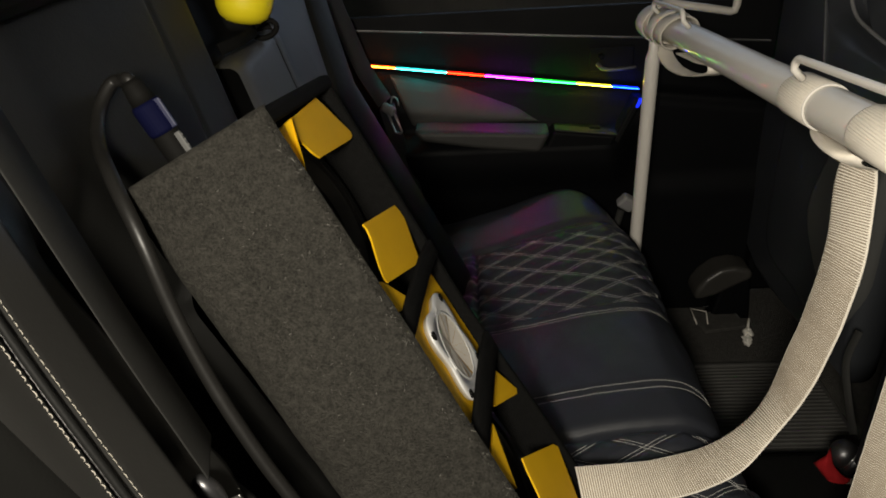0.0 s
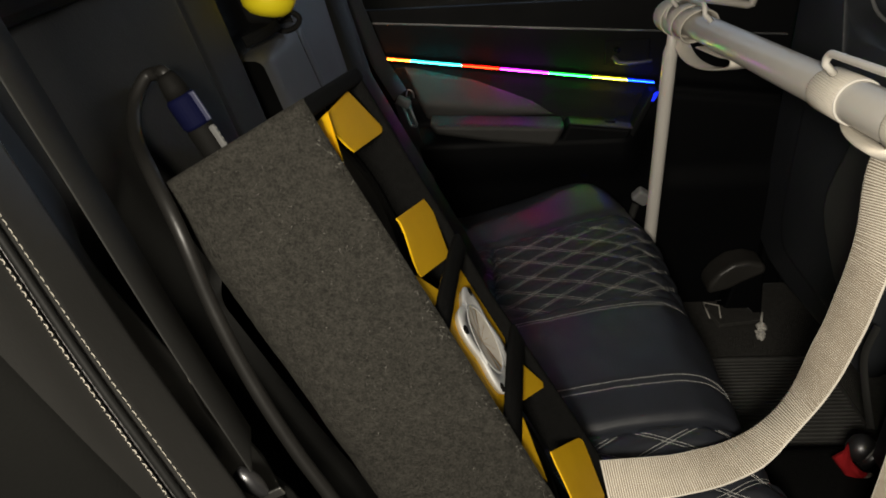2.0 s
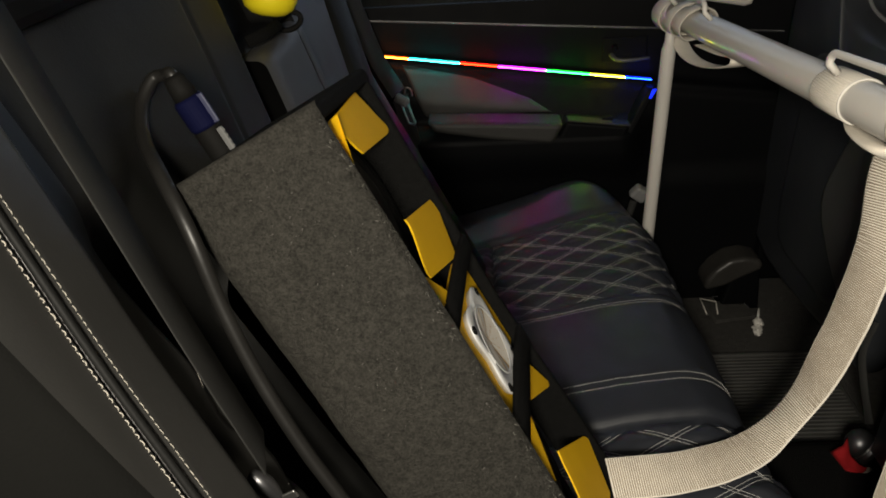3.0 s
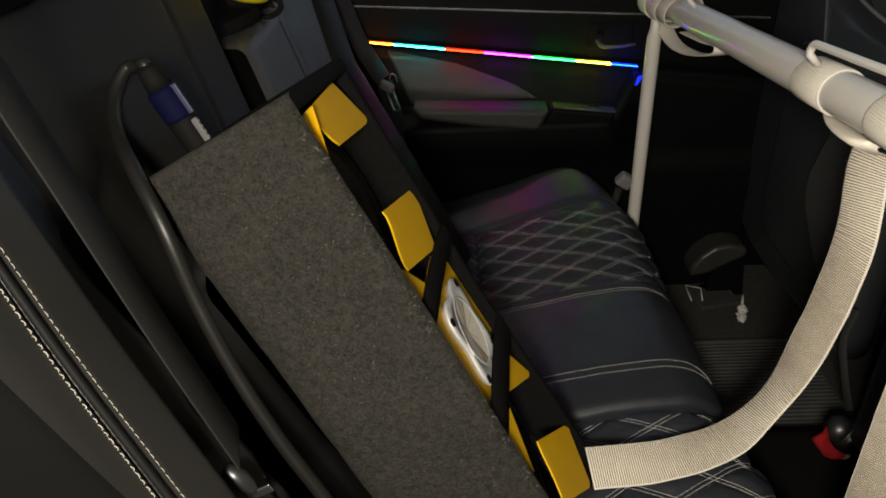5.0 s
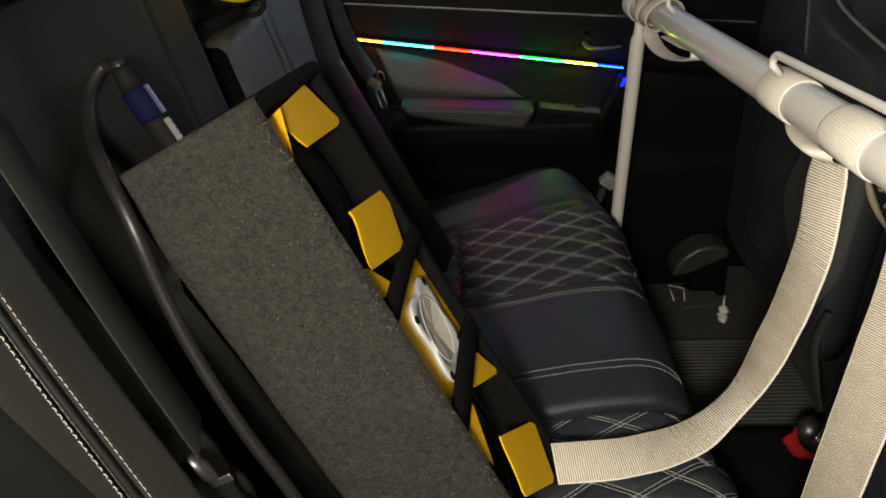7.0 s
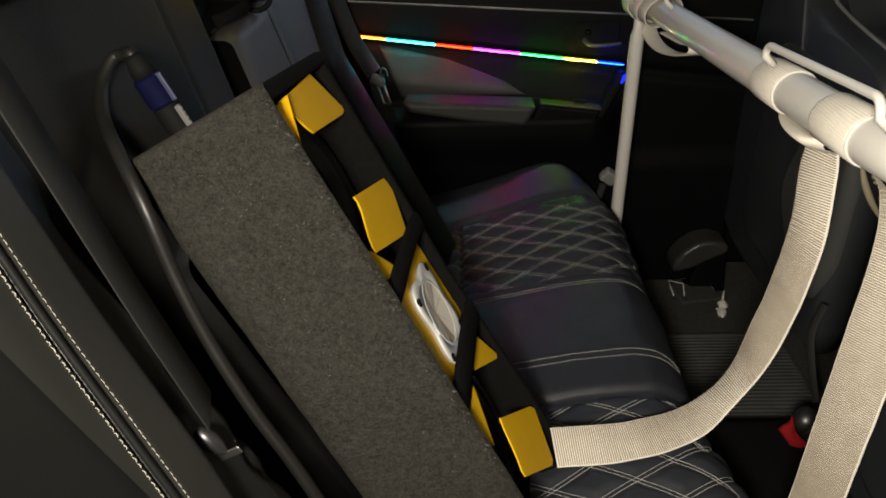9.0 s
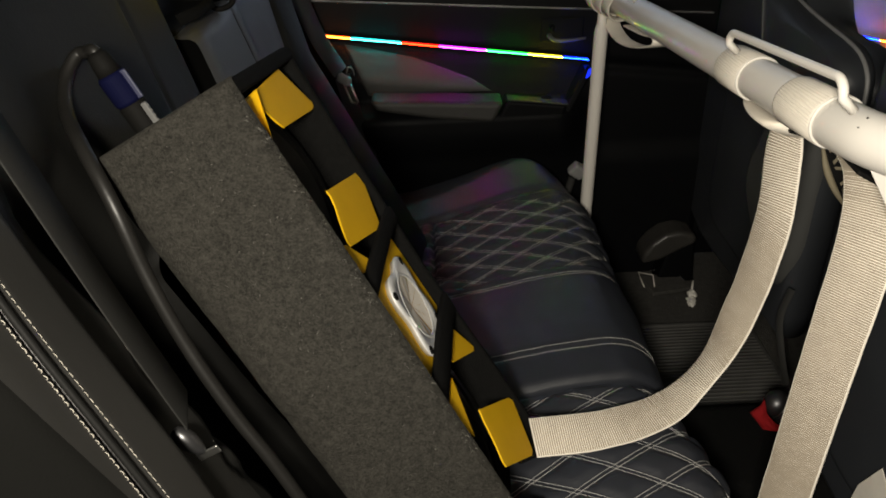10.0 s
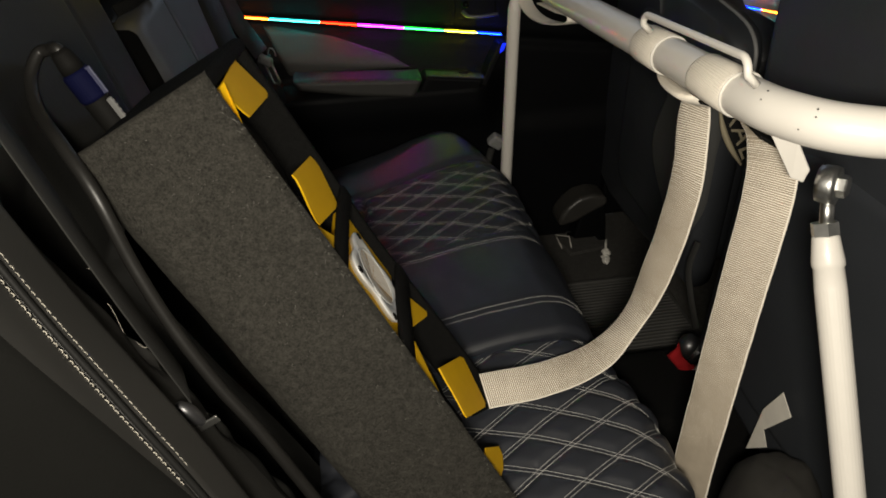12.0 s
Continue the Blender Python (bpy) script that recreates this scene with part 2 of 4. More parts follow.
def webbing(path, widths, width, thick=0.0016, rib=0.0016, amp=0.00035, material=None):
    """A ribbed strap along path; widths(i) gives the direction across it."""
    P = []
    for a, b in zip(path, path[1:]):
        n = max(1, round((b - a).length / (rib / 4)))
        P += [a.lerp(b, k / n) for k in range(n)]
    P.append(path[-1])
    bm = bmesh.new()
    rows = []
    for i, p in enumerate(P):
        d = (P[min(i + 1, len(P) - 1)] - P[max(i - 1, 0)]).normalized()
        w = widths(i / (len(P) - 1))
        w = (w - d * w.dot(d)).normalized()
        n = d.cross(w).normalized()
        h = amp * (0.35, 0.6, 0.35, -1.5)[i % 4]
        wob = 0.0005 * noise.noise(p * 30)
        row = []
        for s, e in ((-1, 0.15), (-0.94, 1), (0.94, 1), (1, 0.15)):
            row.append(bm.verts.new(p + w * (s * (width / 2 + wob)) + n * (thick / 2 + h) * e))
        for s, e in ((1, 0.15), (0.94, 1), (-0.94, 1), (-1, 0.15)):
            row.append(bm.verts.new(p + w * (s * (width / 2 + wob)) - n * (thick / 2 - h) * e))
        rows.append(row)
    for i, (a, b) in enumerate(zip(rows, rows[1:])):
        for k in range(8):
            f = bm.faces.new((a[k], a[(k + 1) % 8], b[(k + 1) % 8], b[k]))
            f.material_index = 1 if amp > 0.001 and i % 4 in (2, 3) and k in (1, 5) else 0
    bm.faces.new(rows[0])
    bm.faces.new(rows[-1])
    return bm


def smoothstep(a, b, x):
    t = min(1, max(0, (x - a) / (b - a)))
    return t * t * (3 - 2 * t)


def stitches(lines, surf, length=0.0045, gap=0.0017, r=0.00055, lift=0.0005, bm=None):
    """Thread dashes along polylines given in the surface's own coordinates."""
    bm = bm or bmesh.new()
    for line in lines:
        pts = []
        for a, b in zip(line, line[1:]):
            n = max(2, int(math.dist(a, b) / 0.0007))
            pts += [(a[0] + (b[0] - a[0]) * k / n, a[1] + (b[1] - a[1]) * k / n) for k in range(n)]
        pts.append(line[-1])
        W = [surf(*p) for p in pts]
        if gap == 0:
            k = max(1, round(length / 0.0007))
            T = W[::k] + [W[-1]]
            if len(T) > 2:
                tube_bm([p + n * (lift + (0.00012 if j % 2 else -0.00012)) for j, (p, n) in enumerate(T)], r, seg=5, bm=bm)
            continue
        run, start, acc = [], None, 0.0
        for i in range(1, len(W)):
            acc += (W[i][0] - W[i - 1][0]).length
            ph = acc % (length + gap)
            if ph < length:
                if start is None:
                    start = i
            elif start is not None:
                run.append((start, i))
                start = None
        for i, j in run:
            if j - i < 4:
                continue
            m = (i + j) // 2
            path = [W[i][0] - W[i][1] * r, W[(3 * i + j) // 4][0] + W[i][1] * lift, W[m][0] + W[m][1] * (lift + 0.3 * r), W[(i + 3 * j) // 4][0] + W[j][1] * lift, W[j][0] - W[j][1] * r]
            tube_bm(path, r, seg=5, bm=bm)
    return bm


# ---- garage and car shell ----
ground = part("ground", box(0.4, 0.0, -0.42, 14, 12, 0.2, 0), GARAGE, smooth=False)
tagged(ground, "grey concrete garage floor under the car", "floor", kind="structure")
for nm, c in (("wall_north", (7.4, 0, 1.2, 0.2, 12, 3.2)), ("wall_south", (-6.6, 0, 1.2, 0.2, 12, 3.2)), ("wall_east", (0.4, -6, 1.2, 14, 0.2, 3.2)), ("wall_west", (0.4, 6, 1.2, 14, 0.2, 3.2))):
    tagged(part(nm, box(*c, 0), GARAGE, smooth=False), "plain grey concrete garage wall", "wall", kind="structure")
tagged(part("ceiling", box(0.4, 0, 2.9, 14, 12, 0.2, 0), GARAGE, smooth=False), "plain grey garage ceiling above the car", "ceiling", kind="structure")
tagged(part("floor", box(0.6, 0.78, -0.02, 2.4, 1.70, 0.06, 0.01), FLOOR_CARPET), "black carpeted car floor", "car floor", kind="structure")
tagged(part("wall_rear", box(-0.62, 0.72, 0.45, 0.06, 1.56, 1.0, 0.01), PLASTIC), "black trim closing the cabin behind the seat", "car trim", kind="structure")
tagged(part("wall_front", box(1.75, 0.72, 0.35, 0.06, 1.56, 0.9, 0.01), PLASTIC), "black trim closing the cabin in front", "car trim", kind="structure")
tagged(part("roof_lining", box(0.55, 0.74, 1.29, 2.4, 1.5, 0.05, 0.02), HEADLINER), "grey fabric car roof lining", "headliner", kind="structure")
tagged(part("door_sill", box(0.55, -0.02, 0.03, 2.2, 0.08, 0.12, 0.015), PLASTIC), "black plastic door sill of the open side", "door sill", kind="structure")
tagged(part("parcel_shelf", box(-0.47, 0.72, 0.92, 0.34, 1.5, 0.03, 0.01), PLASTIC), "black parcel shelf behind the rear seat", "parcel shelf", kind="structure")

# Unseen panel added to shade the upper seat back from the near light.
tagged(part("near_shade_panel", prism([V(-0.66, -0.03, 0.70), V(-0.36, -0.03, 0.78), V(-0.25, -0.03, 0.87), V(-0.200, -0.03, 0.96), V(-0.175, -0.03, 1.05), V(-0.16, -0.03, 1.31), V(-0.66, -0.03, 1.31)], (0, 0.05, 0), 0.006), PLASTIC), "unseen black panel that keeps light off the upper seat back", "car pillar", kind="structure")

# ---- far rear door ----
def slope_strip(x0, z0, x1, z1, y, half, depth, bevel=0.001):
    """A thin bar on the door between two points."""
    d = Vector((x1 - x0, 0, z1 - z0)).normalized()
    n = Vector((-d.z, 0, d.x)) * half
    a, b = Vector((x0, y, z0)), Vector((x1, y, z1))
    return prism([a - n, b - n, b + n, a + n], (0, depth, 0), bevel)


LED_COLOURS = {"orange": (1.0, 0.18, 0.012), "cyan": (0.022, 0.62, 0.60), "red": (1.0, 0.012, 0.002), "purple": (0.68, 0.020, 0.95),
               "green": (0.014, 0.80, 0.060), "yellow": (0.82, 0.72, 0.030), "blue": (0.004, 0.035, 1.0)}
LED_CORE = {k: glow("led core " + k, c, 34.0) for k, c in LED_COLOURS.items()}
# Dim emission that stands in for the halo round each segment.
LED_HALO = {k: glow("led halo " + k, c, 0.22) for k, c in LED_COLOURS.items()}


def led_strip(parent, x0, z0, x1, z1, y, order):
    """Coloured segments: a thin bright core in a wider glowing band that imitates its halo."""
    for name, a, b in order:
        p = [x0 + (x1 - x0) * t for t in (a, b)]
        q = [z0 + (z1 - z0) * t for t in (a, b)]
        seg = part("light_segment", slope_strip(p[0], q[0], p[1], q[1], y, 0.0026, 0.006, 0.0006), LED_HALO[name], parent, name + " glowing light segment")
        part("core", slope_strip(p[0], q[0], p[1], q[1], y - 0.0050, 0.0006 if b < 0.99 else 0.0003, 0.0078, 0.0003), LED_CORE[name], seg)


door = thing("rear_door", "black rear car door with a rainbow light strip, closed", "car door", at=(0.1, 1.5, 0.2))
door.location = (0, 0, 0)


def door_face(x, z):
    """Inner face of the door: leans outward above, bulges at the armrest."""
    line = 0.588 - 0.127 * (x - 0.0)
    y = 1.452 + 0.03 * smoothstep(0.62, 0.95, z)
    y -= 0.018 * smoothstep(line - 0.03, line - 0.09, z) * smoothstep(0.40, 0.30, x)
    y -= 0.012 * smoothstep(0.36, 0.30, z)
    y -= 0.052 * smoothstep(0.27, 0.42, z) * smoothstep(0.475, 0.445, z) * smoothstep(0.36, 0.28, x)
    y += 0.012 * math.exp(-((z - (line - 0.012)) / 0.01) ** 2)
    return Vector((x, y, z))


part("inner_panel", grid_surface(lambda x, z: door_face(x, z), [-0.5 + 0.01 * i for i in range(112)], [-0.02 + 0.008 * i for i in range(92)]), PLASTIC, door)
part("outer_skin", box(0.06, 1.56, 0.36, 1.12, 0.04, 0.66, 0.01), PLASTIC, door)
part("beltline_strip", slope_strip(-0.45, 0.7025, 0.60, 0.6265, 1.446, 0.0022, 0.012), CHROME, door, "thin bright beltline strip")
# lighter insert below the light strip, standing for lamplight on the panel
LIT_INSERT_TOP = ((-0.160, 0.592), (-0.135, 0.588), (-0.02, 0.562), (0.10, 0.515), (0.145, 0.486))


def lit_insert_point(x, t):
    """Pad outlined as the panel's lit area, bedded in it, thickest in the middle."""
    for (xa, za), (xb, zb) in zip(LIT_INSERT_TOP, LIT_INSERT_TOP[1:]):
        if x <= xb:
            top = za + (zb - za) * (x - xa) / (xb - xa)
            break
    left = 0.488 + 0.104 * max(0, (-0.118 - x) / 0.042)
    z = min(left, top - 0.0005) + (top - min(left, top - 0.0005)) * t
    return door_face(x, z) - V(0, 0.0004 + 0.004 * (4 * t * (1 - t)) ** 0.5 * smoothstep(0.145, 0.10, x), 0)


part("lit_insert", grid_surface(lit_insert_point, [-0.160 + 0.305 * i / 60 for i in range(61)], [i / 24 for i in range(25)]), PLASTIC_SOFT, door, "door insert lightened and outlined as the light on the panel")
# armrest: long pad with a slanted front end, and a bowl in front of it
arm = [(-0.113, 0.497), (0.035, 0.489), (0.164, 0.481), (0.142, 0.438), (0.02, 0.452), (-0.100, 0.473)]
part("armrest", prism([V(x, 1.372, z) for x, z in arm], (0, 0.085, 0), 0.010, 4), PLASTIC_SOFT, door, "padded grey-black armrest")
bow = [(0.170, 0.482), (0.300, 0.466), (0.285, 0.43), (0.20, 0.405), (0.138, 0.418)]
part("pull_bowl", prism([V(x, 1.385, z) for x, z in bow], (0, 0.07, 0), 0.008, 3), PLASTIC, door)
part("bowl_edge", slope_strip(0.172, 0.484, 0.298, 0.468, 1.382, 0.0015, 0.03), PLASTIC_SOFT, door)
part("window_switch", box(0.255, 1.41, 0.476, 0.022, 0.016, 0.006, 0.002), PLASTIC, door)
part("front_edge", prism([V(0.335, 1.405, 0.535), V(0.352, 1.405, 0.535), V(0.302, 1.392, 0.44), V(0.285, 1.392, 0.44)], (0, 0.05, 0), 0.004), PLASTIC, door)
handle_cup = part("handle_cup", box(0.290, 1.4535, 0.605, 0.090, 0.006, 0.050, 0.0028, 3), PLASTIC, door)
part("handle_lever", tube_bm(spline([(0.262, 1.445, 0.597), (0.272, 1.43, 0.590), (0.30, 1.424, 0.590), (0.335, 1.428, 0.592)], 6), lambda t: 0.0048 - 0.002 * t, 10), LEVER, door, "dull metal door lever")
part("lock_knob", lathe([(0.006, 0), (0.006, 0.008), (0.004, 0.011)], (0.268, 1.446, 0.612), (0, -1, 0), 16), PLASTIC, door)
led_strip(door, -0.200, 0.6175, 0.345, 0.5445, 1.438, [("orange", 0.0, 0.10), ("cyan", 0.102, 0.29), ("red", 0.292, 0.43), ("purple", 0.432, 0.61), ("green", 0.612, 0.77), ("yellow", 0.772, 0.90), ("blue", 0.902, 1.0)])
# Glowing wedge in place of the strip's reflection on the door.
part("strip_glint", prism([V(0.350, 1.402, 0.536), V(0.340, 1.402, 0.534), V(0.334, 1.402, 0.516), V(0.340, 1.402, 0.517)], (0, 0.003, 0), 0.0006), glow("led glint", (0.004, 0.02, 1.0), 1.4), door, "glowing wedge in place of a blue reflection of the light strip")
part("window_moulding", tube_bm([V(0.38, 1.440, 0.7115), V(0.46, 1.440, 0.6975), V(0.512, 1.440, 0.6880), V(0.519, 1.440, 0.6890), V(0.522, 1.440, 0.700), V(0.524, 1.442, 0.74)], 0.0075, 12), TRIM_BEIGE, door, "pale grey window moulding")
part("window_post", prism([V(0.55, 1.47, 0.66), V(0.64, 1.47, 0.66), V(0.60, 1.50, 1.20), V(0.545, 1.50, 1.20)], (0, 0.04, 0), 0.004), PLASTIC, door)

GLASS = bpy.data.materials.new("window glass")
GLASS.use_nodes = True
GLASS.node_tree.nodes["Principled BSDF"].inputs["Transmission Weight"].default_value = 1.0
GLASS.node_tree.nodes["Principled BSDF"].inputs["Roughness"].default_value = 0.02
pane = part("pane", box(0.05, 1.515, 0.93, 1.05, 0.004, 0.54, 0), GLASS, door)
pane.visible_shadow = False
tagged(part("pillar", box(0.60, 1.53, 0.36, 0.07, 0.12, 0.72, 0.02), PLASTIC), "black plastic centre pillar trim", "car pillar", kind="structure")
tagged(part("rear_pillar", box(-0.52, 1.50, 0.62, 0.16, 0.16, 1.3, 0.03), PLASTIC), "black plastic rear pillar trim", "car pillar", kind="structure")

# far front door, seen past the seats
fdoor = thing("front_door", "pale grey front car door panel with a light strip", "car door")
part("inner_panel", box(1.21, 1.54, 0.42, 1.06, 0.05, 0.80, 0.015), TRIM_BEIGE, fdoor)
part("lower_panel", box(1.20, 1.505, 0.24, 1.12, 0.03, 0.44, 0.012), PLASTIC, fdoor)
part("ledge", prism([V(0.7, 1.47, 0.50), V(1.6, 1.47, 0.40), V(1.6, 1.47, 0.37), V(0.7, 1.47, 0.46)], (0, 0.05, 0), 0.008), TRIM_BEIGE, fdoor)
part("lever", tube_bm(spline([(1.07, 1.50, 0.60), (1.09, 1.485, 0.595), (1.13, 1.48, 0.592), (1.17, 1.483, 0.595)], 5), 0.007, 10), CHROME, fdoor, "chrome door lever")
part("lever_cup", box(1.11, 1.51, 0.60, 0.11, 0.012, 0.05, 0.008), PLASTIC, fdoor)
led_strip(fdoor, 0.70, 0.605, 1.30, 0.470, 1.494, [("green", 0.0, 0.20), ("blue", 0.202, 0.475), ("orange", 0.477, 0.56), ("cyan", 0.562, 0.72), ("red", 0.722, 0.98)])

# ---- rear seat cushion ----
QUILTS = ((0.10, 0.650, 0.0562, 0.58, 0.2070, 0.513), (0.938, 1.205, 0.0530, 0.62, 0.156, 1.008))   # from, to, spacing, slope, crossing


def quilt_edge(s, y):
    """Distance to the nearest quilting line, large outside the quilted parts."""
    for lo, hi, qs, qw, cx, cy in QUILTS:
        if lo < y < hi:
            return min(line_dist((y - cy + qw * (s - cx)) / qs), line_dist((y - cy - qw * (s - cx)) / qs)) * qs * 0.8
    return 1.0


def line_dist(v):
    return abs((v + 0.5) % 1.0 - 0.5)


def cush_z(x, y):
    a = min(max(x, -0.1), 0.26)
    z = 0.310 + 0.22 * a - (a - 0.15) ** 2 * (a > 0.15)
    z += 0.006 * math.sin(math.pi * min(1, max(0, (y - 0.66) / 0.27)))       # smooth centre part
    z += (0.012 + 0.018 * smoothstep(-0.05, 0.2, a)) * smoothstep(1.19, 1.31, y - 0.15 * a) - 0.10 * smoothstep(1.32, 1.43, y)   # far bolster
    z -= 0.018 * smoothstep(0.30, 0.12, y)
    return z


CR = 0.075         # radius of the front roll


def cf(y):
    return 0.247 + 0.025 * smoothstep(0.68, 0.50, y) - 0.9 * max(0, y - 1.16) ** 1.5


def cush_raw(s, y):
    """Cushion surface; s runs forward over the top and down the front."""
    c = cf(y)
    if s < c:
        return Vector((s, y, cush_z(s, y)))
    z1 = cush_z(c, y)
    a = (s - c) / CR
    if a < math.pi / 2:
        return Vector((c + CR * math.sin(a), y, z1 - CR * (1 - math.cos(a))))
    return Vector((c + CR - 0.12 * (a - math.pi / 2) * CR, y, z1 - CR - (a - math.pi / 2) * CR))


def cush_relief(s, y):
    r = 0.0
    r -= 0.0060 * math.exp(-(quilt_edge(s, y) / 0.0075) ** 2)
    r -= 0.009 * math.exp(-((s - 0.004) / 0.004) ** 2) * smoothstep(0.64, 0.70, y) * smoothstep(1.205, 1.19, y)
    for yy, dep, wid in ((0.920, 0.004, 0.006), (0.732, 0.004, 0.006), (0.657, 0.009, 0.009), (1.197 + 0.15 * s, 0.006, 0.009)):
        r -= dep * math.exp(-((y - yy) / wid) ** 2)
    r += 0.003 * noise.noise(Vector((s * 9, y * 9, 1.0))) + 0.001 * noise.noise(Vector((s * 40, y * 22, 3.0)))
    return r


def cush(s, y):
    e = 0.004
    p = cush_raw(s, y)
    n = (cush_raw(s + e, y) - cush_raw(s - e, y)).cross(cush_raw(s, y + e) - cush_raw(s, y - e)).normalized()
    return p + n * cush_relief(s, y), n


bench = thing("rear_bench_cushion", "black leather rear seat cushion with quilted diamonds and pale stitching", "car seat")
part("cushion_cover", grid_surface(lambda s, y: cush(s, y)[0], [-0.10 + 0.0045 * i for i in range(140)], [0.06 + 0.0045 * i for i in range(301)]), LEATHER_NAVY, bench)
part("cushion_base", box(0.08, 0.73, 0.13, 0.40, 1.32, 0.22, 0.03), PLASTIC, bench)


def clip_runs(f, s0, s1, lo, hi):
    """Stretches of the line y = f(s) that lie between lo and hi."""
    runs, cur = [], []
    n = int((s1 - s0) / 0.004)
    for i in range(n + 1):
        s = s0 + (s1 - s0) * i / n
        if lo < f(s) < hi:
            cur.append((s, f(s)))
        elif cur:
            runs.append(cur)
            cur = []
    if cur:
        runs.append(cur)
    return [r for r in runs if len(r) > 2]


quilt = []
far_quilt = []
for lo, hi, qs, qw, cx, cy in QUILTS:
    for sign in (1, -1):
        for k in range(-16, 17):
            for off in (-0.003, 0.003):
                (quilt if lo < 0.5 else far_quilt).extend(clip_runs(lambda s: cy + k * qs + sign * qw * (s - cx) + off, 0.008, 0.355, lo + 0.004, hi - 0.004))
part("quilt_stitching", stitches(far_quilt, cush, 0.0033, 0, 0.00021, 0.0005), THREAD, bench, "pale double quilting thread")["kind"] = "stuff"
part("quilt_stitching", stitches(quilt, cush, 0.0033, 0, 0.00033, 0.0004), THREAD, bench, "pale double quilting thread")["kind"] = "stuff"
seams = [[(-0.05 + 0.01 * i, y) for i in range(43)] for y in (0.9165, 0.9235, 0.7255, 0.7385)]
part("seam_stitching", stitches(seams, cush, 0.0034, 0.0012, 0.00045, 0.0004), THREAD, bench, "pale seam thread")["kind"] = "stuff"

# ---- rear seat back ----
SU, SN, S0 = V(-0.433, 0, 0.901), V(0.901, 0, 0.433), V(-0.022, 0, 0.30)


def back_depth(h, y):
    q = y - 0.20 * (h - 0.54)                                        # the near bolster slants inward above
    # The deep recess is added to keep the seat dark beside the box.
    d = -0.006 * smoothstep(0.30, 0.36, y) * smoothstep(0.62, 0.45, y) - 0.098 * smoothstep(0.575 - 0.5 * max(0, y - 0.45), 0.46 - 0.5 * max(0, y - 0.45), h) * smoothstep(0.345, 0.385, y) * smoothstep(0.645, 0.605, y)
    d += 0.022 * smoothstep(0.329, 0.304, q)
    if q < 0.243:
        d -= 4.5 * (0.243 - q) ** 2
    d -= 0.0038 * math.exp(-((q - 0.2600) / 0.0022) ** 2) + 0.0030 * math.exp(-((q - 0.2676) / 0.0022) ** 2)
    qc = 0.2165 + 0.17 * (0.499 - h)                                 # crease under the bolster
    d -= 0.0025 * math.exp(-((q - qc) / 0.0040) ** 2) + 0.055 * smoothstep(qc + 0.012, qc - 0.035, q)
    d -= 4.0 * max(0, h - 0.76) ** 2
    d += 0.003 * noise.noise(Vector((h * 7, y * 7, 5)))
    return d


def back(h, y):
    f = lambda a, b: S0 + SU * a + SN * back_depth(a, b) + V(0, b, 0)
    e = 0.003
    n = (f(h, y + e) - f(h, y - e)).cross(f(h + e, y) - f(h - e, y)).normalized()
    p = f(h, y)
    if 0.33 < y < 0.60 and h < 0.44:
        q = min(line_dist((y + 0.56 * h) / 0.0555), line_dist((y - 0.56 * h) / 0.0555)) * 0.0555
        p = p - SN * 0.005 * math.exp(-(q / 0.007) ** 2)
    return p, n


def steps(a, b, n):
    return [a + (b - a) * i / n for i in range(n + 1)]


seat_back = thing("rear_seat_back", "black leather rear seat back with a piped side bolster", "car seat")
BACK_H = [-0.06 + 0.006 * i for i in range(146)]


def back_skew(h, v):
    """Follow the bolster seam near it, straight columns further in."""
    return back(h, v + 0.20 * (h - 0.54) * smoothstep(0.44, 0.30, v))[0]


part("back_edge", grid_surface(back_skew, BACK_H, [0.2638 + 0.003 * i for i in range(34)]), LEATHER_SIDE_LIT, seat_back)
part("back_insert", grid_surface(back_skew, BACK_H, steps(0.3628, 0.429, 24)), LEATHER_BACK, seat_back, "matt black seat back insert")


def back_mid(h, v):
    """From the straight columns into the slanting seams further in."""
    return S0 + SU * h + SN * back_depth(h, v) + V(0, v + 0.5 * smoothstep(0.44, 0.615, v) * (max(h, 0.40) - 0.54), 0)


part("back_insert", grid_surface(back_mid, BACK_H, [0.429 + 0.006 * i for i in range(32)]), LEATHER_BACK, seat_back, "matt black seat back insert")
crease = lambda h: 0.2285 + 0.17 * (0.499 - h)
part("side_bolster", grid_surface(lambda h, t: back_skew(h, crease(h) + (0.2638 - crease(h)) * t), BACK_H, [i / 40 for i in range(41)]), LEATHER_SIDE_LIT, seat_back, "charcoal leather side bolster, lightened for the light on it")
part("side_panel", grid_surface(lambda h, t: back_skew(h, 0.06 + (crease(h) - 0.06) * t), BACK_H, [i / 40 for i in range(41)]), LEATHER_SHADED, seat_back, "lower side panel darkened as if in shade")


def far_lean(h, v):
    """Far seams slant outward as they rise, to fit the camera's view."""
    k = 0.50 + 0.55 * smoothstep(0.97, 1.2, v)
    return v + k * (max(h, 0.40) - 0.54)


